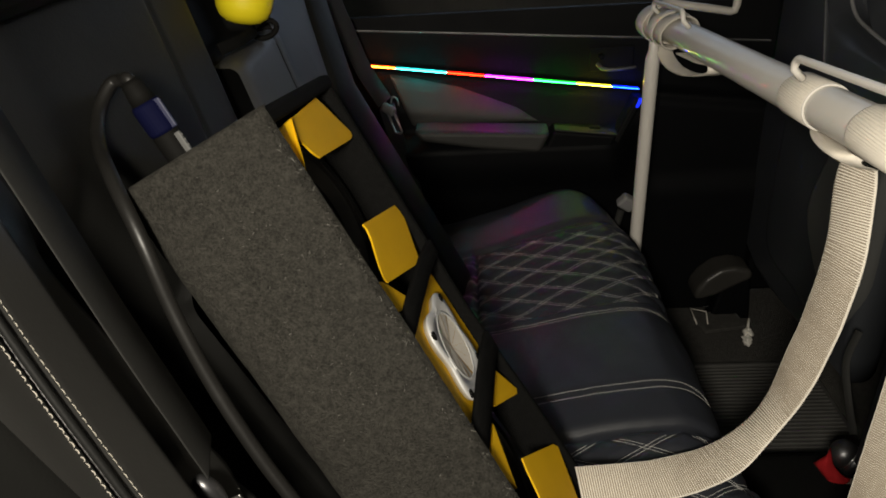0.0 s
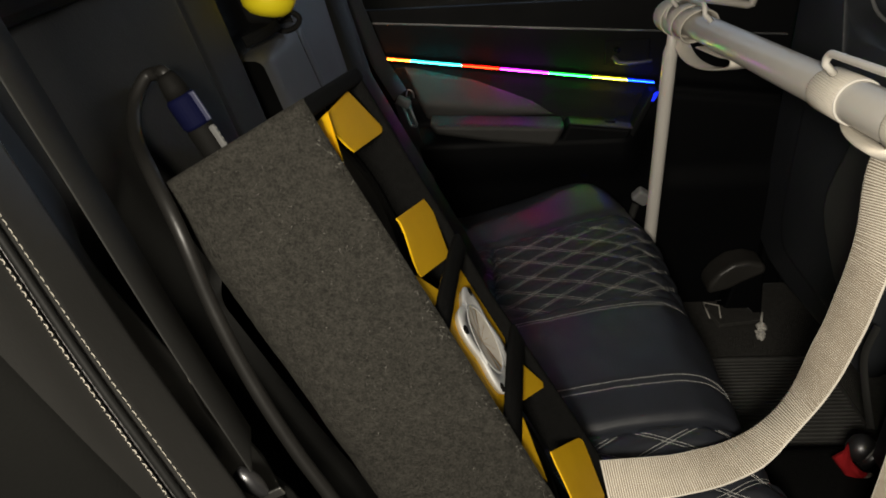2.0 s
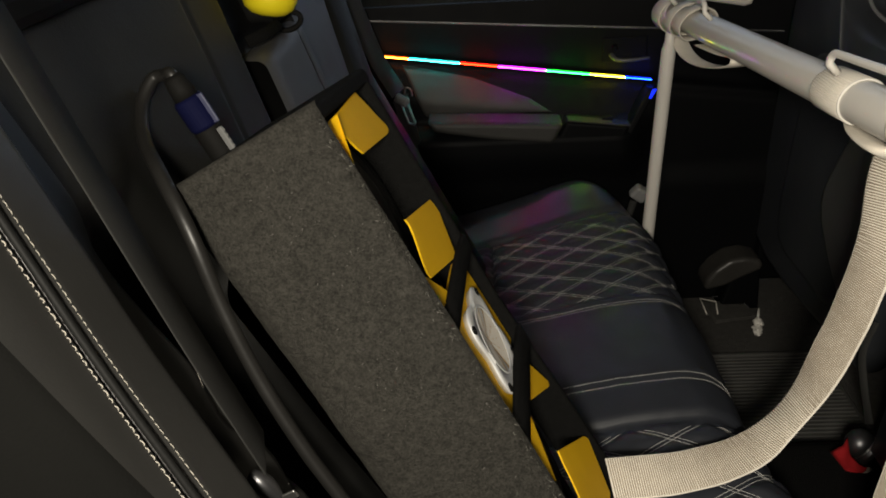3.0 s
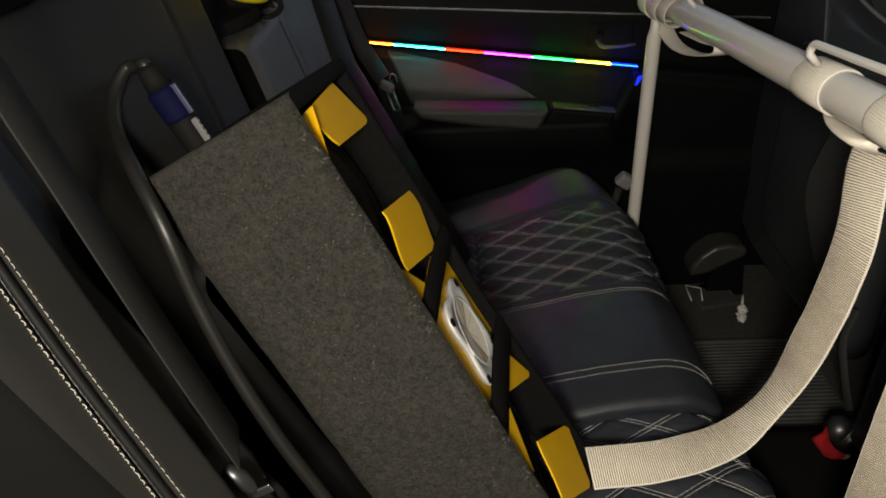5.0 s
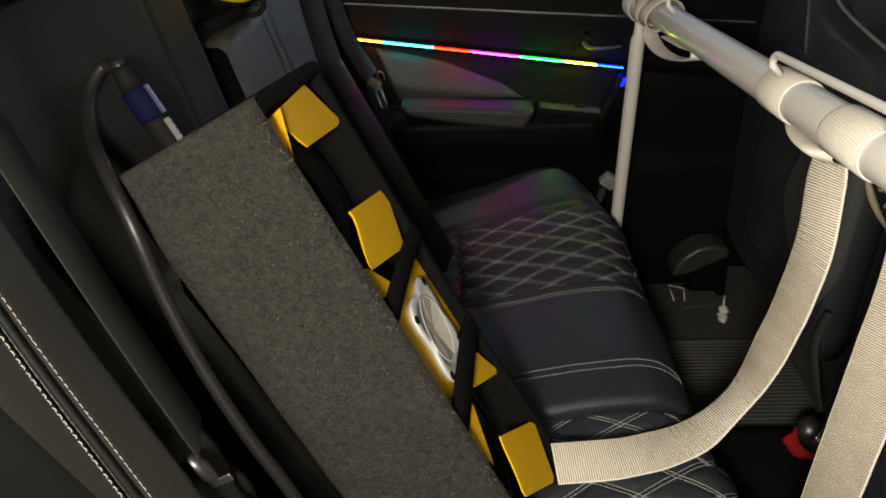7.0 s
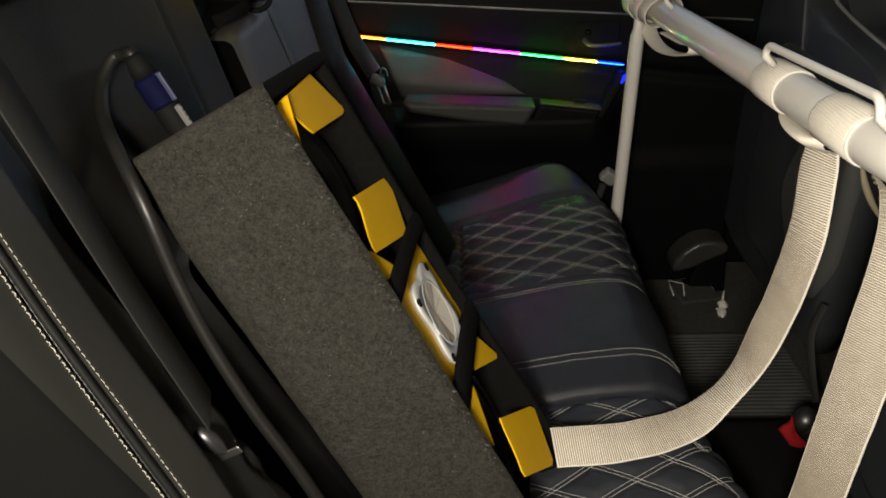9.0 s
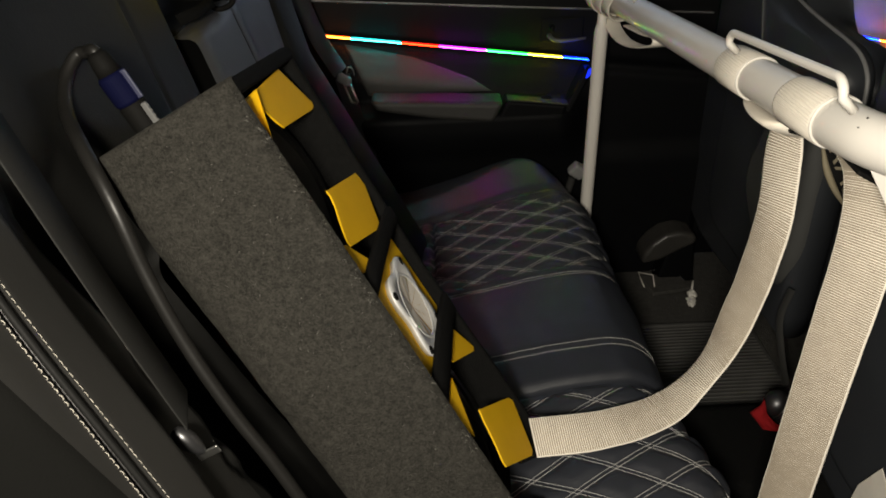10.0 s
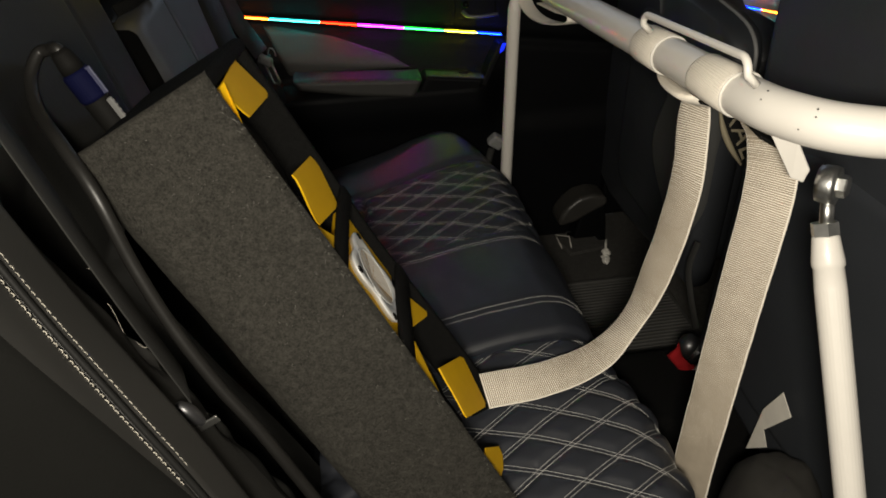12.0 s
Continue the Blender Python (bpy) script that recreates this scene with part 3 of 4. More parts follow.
def far_back(h, v, d=None):
    if d is None:
        d = -0.0022 * math.exp(-((v - 0.640) / 0.005) ** 2) - 0.022 * smoothstep(0.715, 0.762, v) ** 2 * smoothstep(0.80, 0.772, v)
        d -= 0.040 * math.exp(-((v - 0.767) / 0.006) ** 4)
        d -= 0.022 * smoothstep(0.766, 0.774, v) * smoothstep(0.972, 0.966, v) + 0.035 * smoothstep(0.552, 0.575, h) * smoothstep(0.74, 0.775, v) * smoothstep(0.985, 0.966, v)
        d -= 0.010 * math.exp(-((v - 1.200) / 0.005) ** 2)
        d += 0.016 * max(0, math.sin(math.pi * min(1, max(0, (v - 1.203) / 0.13)))) ** 0.7
        d -= 0.10 * smoothstep(1.285, 1.375, v)
        d -= 4.0 * max(0, h - 0.76) ** 2
        d += 0.003 * noise.noise(Vector((h * 7, v * 7, 5)))
    return S0 + SU * h + SN * d + V(0, far_lean(h, v), 0)


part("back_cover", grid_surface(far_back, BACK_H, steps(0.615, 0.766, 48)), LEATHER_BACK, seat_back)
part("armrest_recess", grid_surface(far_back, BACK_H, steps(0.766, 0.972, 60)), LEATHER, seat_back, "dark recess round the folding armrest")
part("back_panel", grid_surface(far_back, BACK_H, steps(0.972, 1.200, 48)), LEATHER_PAD_LIT, seat_back, "smooth back panel lightened for the light on it")
part("far_bolster", grid_surface(far_back, BACK_H, steps(1.200, 1.400, 60)), LEATHER_BACK, seat_back, "padded far side bolster")
skew = lambda q, h: q + 0.20 * (h - 0.54)
rows = [[(0.365 + 0.01 * i, skew(q, 0.365 + 0.01 * i)) for i in range(28)] for q in (0.2545, 0.2716)]
part("bolster_stitching", stitches(rows[:1], back, 0.0038, 0.0010, 0.00040, 0.0006, stitches(rows[1:], back, 0.0036, 0.0013, 0.00032, 0.0004)), THREAD_DULL, seat_back, "pale coarse bolster stitching")["kind"] = "stuff"
part("bolster_piping", tube_bm([back(0.28 + 0.01 * i, skew(0.2638, 0.28 + 0.01 * i))[0] - SN * 0.0008 for i in range(36)], 0.0026, 10), LEATHER, seat_back)

armr = thing("folding_armrest", "folded grey-black leather centre armrest in the seat back", "armrest")


def pad_point(a, b):
    """Rounded pad; a runs up it, b across, both from -1 to 1, with the sides turned in past 0.97."""
    h, v = 0.335 + 0.218 * min(1, abs(a)) * (1 if a > 0 else -1), 0.8695 + 0.0955 * min(1, abs(b)) * (1 if b > 0 else -1)
    ea, eb = max(0, abs(a) - 0.90) / 0.10, (max(0, b - 0.93) / 0.07 if b > 0 else 0.55 * max(0, -b - 0.70) / 0.30)
    d = 0.010 - 0.032 * (1 - math.sqrt(max(0, 1 - min(1, ea * ea + eb * eb))))
    d -= 0.0025 * math.exp(-((v - 0.935) / 0.003) ** 2)
    return far_back(h, v, d)


part("pad", grid_surface(pad_point, steps(-1, 1, 90), steps(-1, 1, 60)), LEATHER_PAD_LIT, armr)
part("seam", tube_bm([far_back(0.15 + 0.02 * i, 0.935, 0.0085) for i in range(20)], 0.0011, 6), LEATHER, armr)
loop = thing("pull_loop", "black pull loop at the top of the armrest", "pull strap")
ring_c = V(-0.2463, 0.895, 0.8067)
part("loop_ring", tube_bm([ring_c + V(0.0165 * math.cos(a), -0.002 * math.cos(a), 0.0035 * math.cos(a) + 0.0105 * math.sin(a)) for a in [2 * math.pi * k / 32 for k in range(33)]], 0.0036, 10, False), PLUG_BLACK, loop)
# Black band that stands in for shade above the pad.
strap = spline([far_back(0.566, 0.772, -0.004), far_back(0.562, 0.80, 0.014), far_back(0.560, 0.85, 0.016), ring_c + V(-0.016, 0, -0.001)], 8)
part("shade_band", webbing(strap, lambda t: SU, 0.013, 0.003, 0.004, 0.00002), CARPET_BLACK, loop)
cup = thing("yellow_cup", "bright yellow plastic cup lying in the seat recess", "cup")
cb = lathe([(0.0350, 0.0005), (0.0375, 0.0), (0.0380, 0.0020), (0.0365, 0.0035), (0.0360, 0.026), (0.0352, 0.048), (0.0330, 0.062), (0.0285, 0.072), (0.0200, 0.0785), (0.0100, 0.081), (0.001, 0.0815), (0.001, 0.079), (0.018, 0.076), (0.027, 0.069), (0.033, 0.048), (0.0340, 0.026)], V(-0.2496, 0.8802, 0.8985), (-0.15, -0.22, -0.95), 48)
part("body", cb, YELLOW_CUP, cup)

# ---- near and far seat belts ----
nb = thing("seat_belt", "charcoal seat belt hanging beside the seat bolster", "seat belt", "rear seat belts")
pth = spline([(-0.326, 0.320, 1.210), (-0.274, 0.308, 1.030), (-0.223, 0.309, 0.842), (-0.197, 0.310, 0.745), (-0.168, 0.312, 0.645)], 14)
part("webbing", webbing(pth, lambda t: V(-0.013, 0.0460, -0.0040), 0.048, 0.0014, 0.004, 0.00003), BELT, nb)
lobe = V(0.55, 0.05, -0.83).normalized()
part("tongue_grip", lathe([(0.001, -0.0135), (0.0042, -0.012), (0.0066, -0.005), (0.0070, 0.001), (0.0058, 0.008), (0.0034, 0.014), (0.001, 0.016)], V(-0.168, 0.300, 0.627), lobe, 28), GUNMETAL, nb, "bright metal belt anchor")
part("tongue", box(0, 0, 0, 0.0018, 0.007, 0.018, 0.0009, 2, look((-0.157, 0.303, 0.611), (-0.09, 0.31, 0.46)) @ pose(0, 0, 0, 90, 0, 0)), STEEL, nb, "steel belt tongue")
for a, b, c in (((-0.2188, 0.335, 0.7446), (-0.2115, 0.333, 0.7461), (-0.2054, 0.336, 0.7398)), ((-0.2131, 0.335, 0.7136), (-0.2094, 0.331, 0.7069), (-0.2084, 0.335, 0.6826)),
                ((-0.2016, 0.335, 0.6932), (-0.1958, 0.332, 0.6905), (-0.1899, 0.336, 0.6855)), ((-0.2017, 0.335, 0.6743), (-0.1954, 0.331, 0.6711), (-0.1864, 0.335, 0.6728)),
                ((-0.1768, 0.335, 0.5997), (-0.172, 0.331, 0.5889), (-0.1695, 0.335, 0.5744)), ((-0.1814, 0.335, 0.591), (-0.1722, 0.332, 0.5948), (-0.164, 0.335, 0.5911))):
    part("loose_thread", tube_bm(spline([a, b, c], 6), 0.00018, 5), THREAD_DULL, nb, "frayed grey thread")
fb = thing("seat_belt", "charcoal seat belt with its tongue hanging by the far door", "seat belt", "rear seat belts")
pth = spline([(-0.3057, 1.3654, 0.9898), (-0.2748, 1.3654, 0.8830), (-0.2417, 1.3654, 0.7602), (-0.2246, 1.3654, 0.7068), (-0.2000, 1.3654, 0.6331), (-0.1637, 1.3654, 0.5626)], 12)
part("webbing", webbing(pth, lambda t: V(0.62, 0.75, 0.15), 0.040, 0.0014, 0.004, 0.0001), BELT_SHEEN, fb)
pth = spline([(-0.1616, 1.3718, 0.5519), (-0.1455, 1.3783, 0.4665), (-0.1210, 1.3815, 0.3597), (-0.1028, 1.3921, 0.2102)], 10)
part("lower_webbing", webbing(pth, lambda t: V(0.75, 0.6, 0.25), 0.036, 0.0014, 0.004, 0.0001), BELT_SHEEN, fb)
part("tongue_grip", box(0, 0, 0, 0.030, 0.014, 0.020, 0.0065, 4, pose(-0.1573, 1.3601, 0.5498, 0, 24, -20)), GREY_PLASTIC, fb)
tg = bmesh.new()
tube_bm([V(-0.1584, 1.3580, 0.5412), V(-0.1466, 1.3569, 0.5028), V(-0.1359, 1.3569, 0.4996), V(-0.1338, 1.3569, 0.5039), V(-0.1466, 1.3580, 0.5423)], 0.0022, 8, True, tg)
part("tongue", tg, STEEL, fb, "steel belt tongue with a slot")
part("guide_wire", tube_bm(spline([(-0.1509, 1.3580, 0.5626), (-0.1466, 1.3558, 0.5754), (-0.1381, 1.3558, 0.5711), (-0.1359, 1.3569, 0.5583)], 5), 0.0012, 8), STEEL, fb)
bk = thing("belt_buckle", "grey plastic belt buckle beside the far seat edge", "belt buckle")
part("buckle_body", box(0, 0, 0, 0.036, 0.022, 0.03, 0.006, 3, pose(0.316, 1.338, 0.338, 20, 35, 10)), GREY_PLASTIC, bk)
part("buckle_strap", tube_bm([V(0.305, 1.338, 0.322), V(0.29, 1.345, 0.25), V(0.28, 1.35, 0.15)], 0.008, 8), BELT, bk)

# ---- speaker box ----
BO, BL, BW, BN, BT = V(-0.1275, 0.4383, 0.834), V(0.4625, -0.1472, -0.8743), V(0.06, 0.9891, -0.1347), V(0.8846, 0.0099, 0.4662), V(-0.884, -0.1525, -0.4419)
LEN, WID, THK, REC = 0.53, 0.188, 0.118, 0.044


def bx(u, w, h=0.0):
    return BO + BL * u + BW * w + BN * h


def bf(u, w, h=0.0):
    """A point on the front, which bows forward a little at its lower far edge."""
    return bx(u, w, h + 0.012 * smoothstep(0.25, 0.5, u) * max(0, w) / 0.18)


spk = thing("speaker_box", "slim carpeted speaker box with yellow brackets leaning on the seat back", "speaker")
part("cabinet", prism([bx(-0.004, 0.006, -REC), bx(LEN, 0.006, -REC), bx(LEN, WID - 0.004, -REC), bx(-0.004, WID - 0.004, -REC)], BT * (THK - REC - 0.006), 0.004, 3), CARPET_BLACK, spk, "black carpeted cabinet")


def side_point(u, k):
    """The carpeted side: folded over the front edge, rounded off at the top and along the back."""
    back = THK + 0.020
    r = 0.040
    if k < 0.14:
        a = k / 0.14 * math.pi / 2
        w, d = 0.0062 - 0.0052 * math.sin(a), -0.002 + 0.004 * (1 - math.cos(a))
    elif k < 0.80:
        w, d = 0.001, 0.002 + (back - r - 0.002) * (k - 0.14) / 0.66
    else:
        a = (k - 0.80) / 0.20 * math.pi / 2
        w, d = 0.001 + r * (1 - math.cos(a)), back - r + r * math.sin(a)
    top = max(0.0, 1 - (u + 0.011) / 0.006)
    w += 0.006 * (1 - math.sqrt(max(0, 1 - top * top)))
    p = bx(u, w) + BT * d
    return p + BW * (0.0012 * noise.noise(p * 28) + 0.0006 * noise.noise(p * 110))


SIDE_U = [-0.011 + 0.001 * i for i in range(7)] + [-0.004 + 0.0036 * i for i in range(149)]
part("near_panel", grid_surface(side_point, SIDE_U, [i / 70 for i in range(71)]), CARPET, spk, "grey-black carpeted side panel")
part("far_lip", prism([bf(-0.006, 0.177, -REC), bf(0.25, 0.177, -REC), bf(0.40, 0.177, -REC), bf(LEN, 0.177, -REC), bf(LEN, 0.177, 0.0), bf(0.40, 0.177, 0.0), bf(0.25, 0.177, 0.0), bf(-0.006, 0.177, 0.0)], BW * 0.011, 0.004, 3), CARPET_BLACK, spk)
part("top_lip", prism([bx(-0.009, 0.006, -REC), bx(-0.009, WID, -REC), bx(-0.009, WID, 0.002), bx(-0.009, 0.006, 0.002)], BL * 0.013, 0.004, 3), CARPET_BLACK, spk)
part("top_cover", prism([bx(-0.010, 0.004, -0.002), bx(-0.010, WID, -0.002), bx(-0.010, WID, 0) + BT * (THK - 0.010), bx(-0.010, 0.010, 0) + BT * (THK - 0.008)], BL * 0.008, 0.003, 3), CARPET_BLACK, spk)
for u, half in ((0.187, 0.0085), (0.303, 0.012)):
    strip = [bf(u + 0.006, 0.002, -0.006), bf(u - 0.001, 0.06, -0.002), bf(u - 0.004, 0.13, 0.0), bf(u - 0.003, 0.180, 0.001)]
    part("cross_strip", webbing(spline(strip, 8), lambda t: BL, 2 * half, 0.006, 0.004, 0.0002), CARPET_BLACK, spk, "black felt strip over the front")


def bracket(poly, h=-0.005, deep=0.0018, bevel=0.0005):
    return part("corner_bracket", prism([bf(u, w, h) for u, w in poly], BN * -deep, bevel, 2), YELLOW, spk, "yellow painted bracket")


def flange(a, b, c, drop):
    """The bent-down half of a bracket beside the near side."""
    return part("bracket_flange", prism([bf(*a, -0.005), bf(*b, -0.005), bf(*c, -0.005 - drop)], BN * -0.004 + BW * 0.002, 0.0012), YELLOW, spk, "yellow bent bracket flange")


bracket([(0.0040, 0.140), (0.0470, 0.1745), (0.0510, 0.1720), (0.0525, 0.163), (0.0455, 0.066), (0.0390, 0.0585), (0.0315, 0.0530), (0.0240, 0.0490), (0.0160, 0.0530), (0.0080, 0.0595)])
flange((0.0099, 0.0167), (0.0085, 0.0398), (0.0477, 0.0191), 0.001)
part("bracket_flange", prism([bf(0.0085, 0.0398, -0.006), bf(0.0477, 0.0191, -0.006), bf(0.0538, 0.0070, -0.001), bf(0.0072, 0.0495, -0.001)], BN * -0.003 + BW * 0.002, 0.0006), YELLOW, spk, "yellow bent bracket flange")
bracket([(0.1090, 0.0660), (0.1270, 0.1690), (0.1330, 0.1725), (0.1440, 0.1740), (0.1785, 0.1440), (0.1800, 0.1370), (0.1560, 0.0410), (0.1500, 0.0400), (0.1410, 0.0460), (0.1310, 0.0560), (0.1230, 0.0640), (0.1150, 0.0680)])
bracket([(0.1420, 0.0130), (0.1510, 0.0345), (0.1830, 0.0655), (0.1880, 0.0560), (0.1780, 0.0290), (0.1700, 0.0130)], -0.006)
bracket([(0.3150, 0.1500), (0.3590, 0.1735), (0.3600, 0.1650), (0.3240, 0.0930), (0.3150, 0.1000)], -0.004)
flange((0.3250, 0.0690), (0.3710, 0.0300), (0.3300, 0.0150), 0.002)
bracket([(0.3760, 0.0790), (0.4325, 0.1680), (0.4420, 0.1750), (0.4870, 0.1370), (0.4860, 0.1270), (0.4310, 0.0520), (0.4240, 0.0520), (0.4120, 0.0600), (0.4000, 0.0660), (0.3860, 0.0720)])
bracket([(0.4650, 0.0120), (0.4720, 0.0440), (0.5120, 0.0840), (0.5200, 0.0760), (0.5150, 0.0500), (0.4960, 0.0120)], -0.006)
part("tweeter_plate", prism([bf(0.195, 0.172, -0.0112), bf(0.298, 0.176, -0.0112), bf(0.300, 0.147, -0.0112), bf(0.309, 0.040, -0.0112), bf(0.298, 0.012, -0.0112), bf(0.205, 0.012, -0.0112), bf(0.195, 0.056, -0.0112)], BN * -0.012, 0.002), YELLOW, spk, "yellow tweeter mounting plate")


def woofer(uc, wc, r):
    """Driver sunk in the front: basket rim, rubber surround and cone."""
    base = bx(uc, wc, -REC)
    w = part("woofer", lathe([(r, 0.0), (r, 0.0065), (r - 0.0015, 0.008), (r - 0.008, 0.008), (r - 0.009, 0.006), (r - 0.011, 0.0075), (r - 0.015, 0.0095), (r - 0.019, 0.0075), (r - 0.0205, 0.004), (0.030, -0.010), (0.026, -0.007), (0.014, -0.002), (0.002, 0.0)], base, BN, 64), RUBBER_CABLE, spk, "black round woofer")
    part("gasket", tube_bm([base + BN * 0.0085 + BL * ((r - 0.004) * math.cos(a)) + BN.cross(BL).normalized() * ((r - 0.004) * math.sin(a)) for a in [2 * math.pi * k / 64 for k in range(65)]], 0.0022, 8, False), CARPET_BLACK, w)


woofer(0.094, 0.082, 0.081)
woofer(0.400, 0.086, 0.081)


def tweeter(uc, wc):
    """Lobed aluminium plate with a shallow horn of wedges tilted to imitate its glints."""
    bm = bmesh.new()
    n = 96
    third = BN.cross(BL).normalized()
    if third.dot(BW) < 0:
        third = -third
    c0 = bf(uc, wc, -0.005)
    def pt(r, a, h):
        return c0 + BL * (0.87 * r * math.cos(a)) + third * (0.84 * r * math.sin(a)) + BN * h
    rad = lambda a: 0.0555 + 0.0080 * math.cos(4 * (a - math.pi / 4))
    ang = [2 * math.pi * k / n for k in range(n)]
    rings = [[bm.verts.new(pt(rad(a) + g, a, h)) for a in ang] for g, h in ((-0.006, -0.010), (-0.0008, -0.0022), (0, -0.0014), (-0.0010, 0.0), (-0.008, 0.0004))]
    rings += [[bm.verts.new(pt(r, a, h)) for a in ang] for r, h in ((0.0415, 0.0004), (0.0408, -0.0008), (0.0398, -0.0008), (0.0392, 0.0006), (0.0370, 0.0006), (0.0362, -0.0004))]
    for a, b in zip(rings, rings[1:]):
        for k in range(n):
            bm.faces.new((a[k], a[(k + 1) % n], b[(k + 1) % n], b[k]))
    bm.faces.new(rings[0])
    tw = part("tweeter", bm, ALU, spk, "satin aluminium tweeter")
    wedge_rng = random.Random(11)
    for k in range(11):
        tip, lean = wedge_rng.uniform(-0.0012, 0.0012), wedge_rng.uniform(-0.0014, 0.0014)
        arc = [2 * math.pi * (k + j / 6) / 11 for j in range(7)]
        cone = bmesh.new()
        hub = cone.verts.new(pt(0.0006, arc[3], -0.0046 + tip * 0.3))
        rim = [cone.verts.new(pt(0.0364, a, -0.0006 + lean * (j / 3 - 1))) for j, a in enumerate(arc)]
        for j in range(6):
            cone.faces.new((hub, rim[j], rim[j + 1]))
        part("horn_glint_wedge", cone, HORN, tw, smooth=False)
    for k in range(4):
        a = math.pi / 4 + k * math.pi / 2 + (0.10 if k == 2 else -0.08 if k == 3 else 0)
        part("screw", lathe([(0.0042, 0), (0.0042, 0.0016), (0.0022, 0.0018), (0.0018, 0.0004)], pt(0.0575, a, -0.0004), BN, 14), PLUG_BLACK, tw)


tweeter(0.2545, 0.100)
# loose fibres of the carpet
rng = random.Random(4)
fb_m, fb_l = bmesh.new(), bmesh.new()
for i in range(8200):
    u = rng.uniform(0.0, LEN)
    if i % 2 == 0:
        p, n = bx(u, 0.001, rng.uniform(-0.004, 0.001)), (BN * 0.9 - BW * rng.uniform(-0.2, 1)).normalized()
    else:
        p, n = bx(u, 0.001) + BT * rng.uniform(0.0, THK - 0.024), -BW
    d = (n * rng.uniform(0.3, 1) + BL * rng.uniform(-1, 1) + BT * rng.uniform(-1, 1)).normalized() * rng.uniform(0.0015, 0.0060 if i % 2 == 0 else 0.0042)
    s = d.cross(n).normalized() * (0.00048 if i % 2 == 0 else 0.00024)
    (fb_m if i % 23 else fb_l).faces.new([(fb_m if i % 23 else fb_l).verts.new(q) for q in (p - s, p + s, p + d)])
part("carpet_nap", fb_m, CARPET, spk, "loose grey fibres")["kind"] = "stuff"
part("carpet_nap", fb_l, mat("pale lint", (0.15, 0.142, 0.125), 0.9, bump=0), spk, "pale lint")["kind"] = "stuff"

# ---- plug and cable ----
plug = thing("speaker_plug", "black and blue speaker plug in the top of the box", "plug")
PA = V(-0.2245, 0.517, 0.7755)
PD = (V(-0.2556, 0.518, 0.8475) - PA).normalized()
part("lower_body", lathe([(0.0110, -0.01), (0.0118, 0.0), (0.0118, 0.028), (0.0108, 0.032)], PA, PD, 28), PLUG_BLACK, plug)
part("blue_collar", lathe([(0.0112, 0.030), (0.0126, 0.033), (0.0126, 0.055), (0.0108, 0.058)], PA, PD, 28), PLUG_BLUE, plug, "dark blue plug collar")
part("upper_body", lathe([(0.0104, 0.057), (0.0098, 0.066), (0.0086, 0.074), (0.0058, 0.078)], PA, PD, 28), PLUG_BLACK, plug)
side = PD.cross(V(0, 1, 0)).normalized()
if side.x < 0:
    side = -side
part("latch", box(0, 0, 0, 0.004, 0.006, 0.022, 0.0012, 2, look(PA + PD * 0.016 + side * 0.0112 - V(0, 0.005, 0), PA + PD * 0.2 + side * 0.0112 - V(0, 0.005, 0))), LATCH_GREY, plug, "pale ribbed latch")
for k in range(4):
    part("latch_rib", box(0, 0, 0, 0.0020, 0.006, 0.0022, 0.0007, 2, look(PA + PD * (0.009 + 0.0048 * k) + side * 0.0120 - V(0, 0.005, 0), PA + PD * (0.2 + 0.0048 * k) + side * 0.0120 - V(0, 0.005, 0))), LATCH_GREY, plug)
part("latch_bar", box(0, 0, 0, 0.003, 0.006, 0.026, 0.001, 2, look(PA + PD * 0.044 + side * 0.0122 - V(0, 0.004, 0), PA + PD * 0.2 + side * 0.0122 - V(0, 0.004, 0))), mat("pale blue latch bar", (0.03, 0.033, 0.07), 0.5, bump=0.1), plug)
cable = thing("speaker_cable", "thick black rubber speaker cable looping over the box", "cable")
cpts = [PA + PD * 0.070, PA + PD * 0.079, (-0.264, 0.525, 0.8455), (-0.275, 0.525, 0.842), (-0.280, 0.505, 0.826), (-0.268, 0.470, 0.812), (-0.244, 0.430, 0.799), (-0.221, 0.402, 0.767), (-0.206, 0.392, 0.706), (-0.186, 0.383, 0.645), (-0.159, 0.373, 0.584), (-0.129, 0.363, 0.528), (-0.075, 0.345, 0.41)]
part("jacket", tube_bm(spline(cpts, 12), lambda t: 0.0051 + 0.0008 * t, 16), RUBBER_CABLE, cable)

# ---- white harness bar ----
bar = thing("harness_bar", "white powder-coated steel harness bar across the car", "roll bar")
TR = 0.0205
cross = spline([(0.360, 1.325, 0.708), (0.350, 1.305, 0.709), (0.342, 1.28, 0.710), (0.339, 1.26, 0.711), (0.338, 1.20, 0.715), (0.338, 1.0, 0.732), (0.338, 0.80, 0.749), (0.338, 0.62, 0.765), (0.338, 0.46, 0.779), (0.346, 0.400, 0.784), (0.375, 0.356, 0.787), (0.43, 0.335, 0.789), (0.60, 0.330, 0.792), (0.80, 0.33, 0.792)], 10)
part("bar_tube", tube_bm(cross, TR, 32), WHITE, bar)


def strap_guide(y0, y1):
    z = lambda y: 0.826 - 0.0886 * (y - 0.44)
    x, r = 0.312, 0.012
    pts = [V(x + 0.010, y0 - 0.001, z(y0) - 0.022)]
    for y, sg in ((y0, 1), (y1, -1)):
        for k in (range(6) if sg > 0 else range(5, -1, -1)):
            a = math.pi / 2 * k / 5
            pts.append(V(x, y + sg * r * (1 - math.cos(a)), z(y) - r * (1 - math.sin(a))))
    pts += [V(x + 0.010, y1 + 0.001, z(y1) - 0.022)]
    part("strap_guide", tube_bm(pts, 0.0037, 12), WHITE, bar, "white welded strap guide")


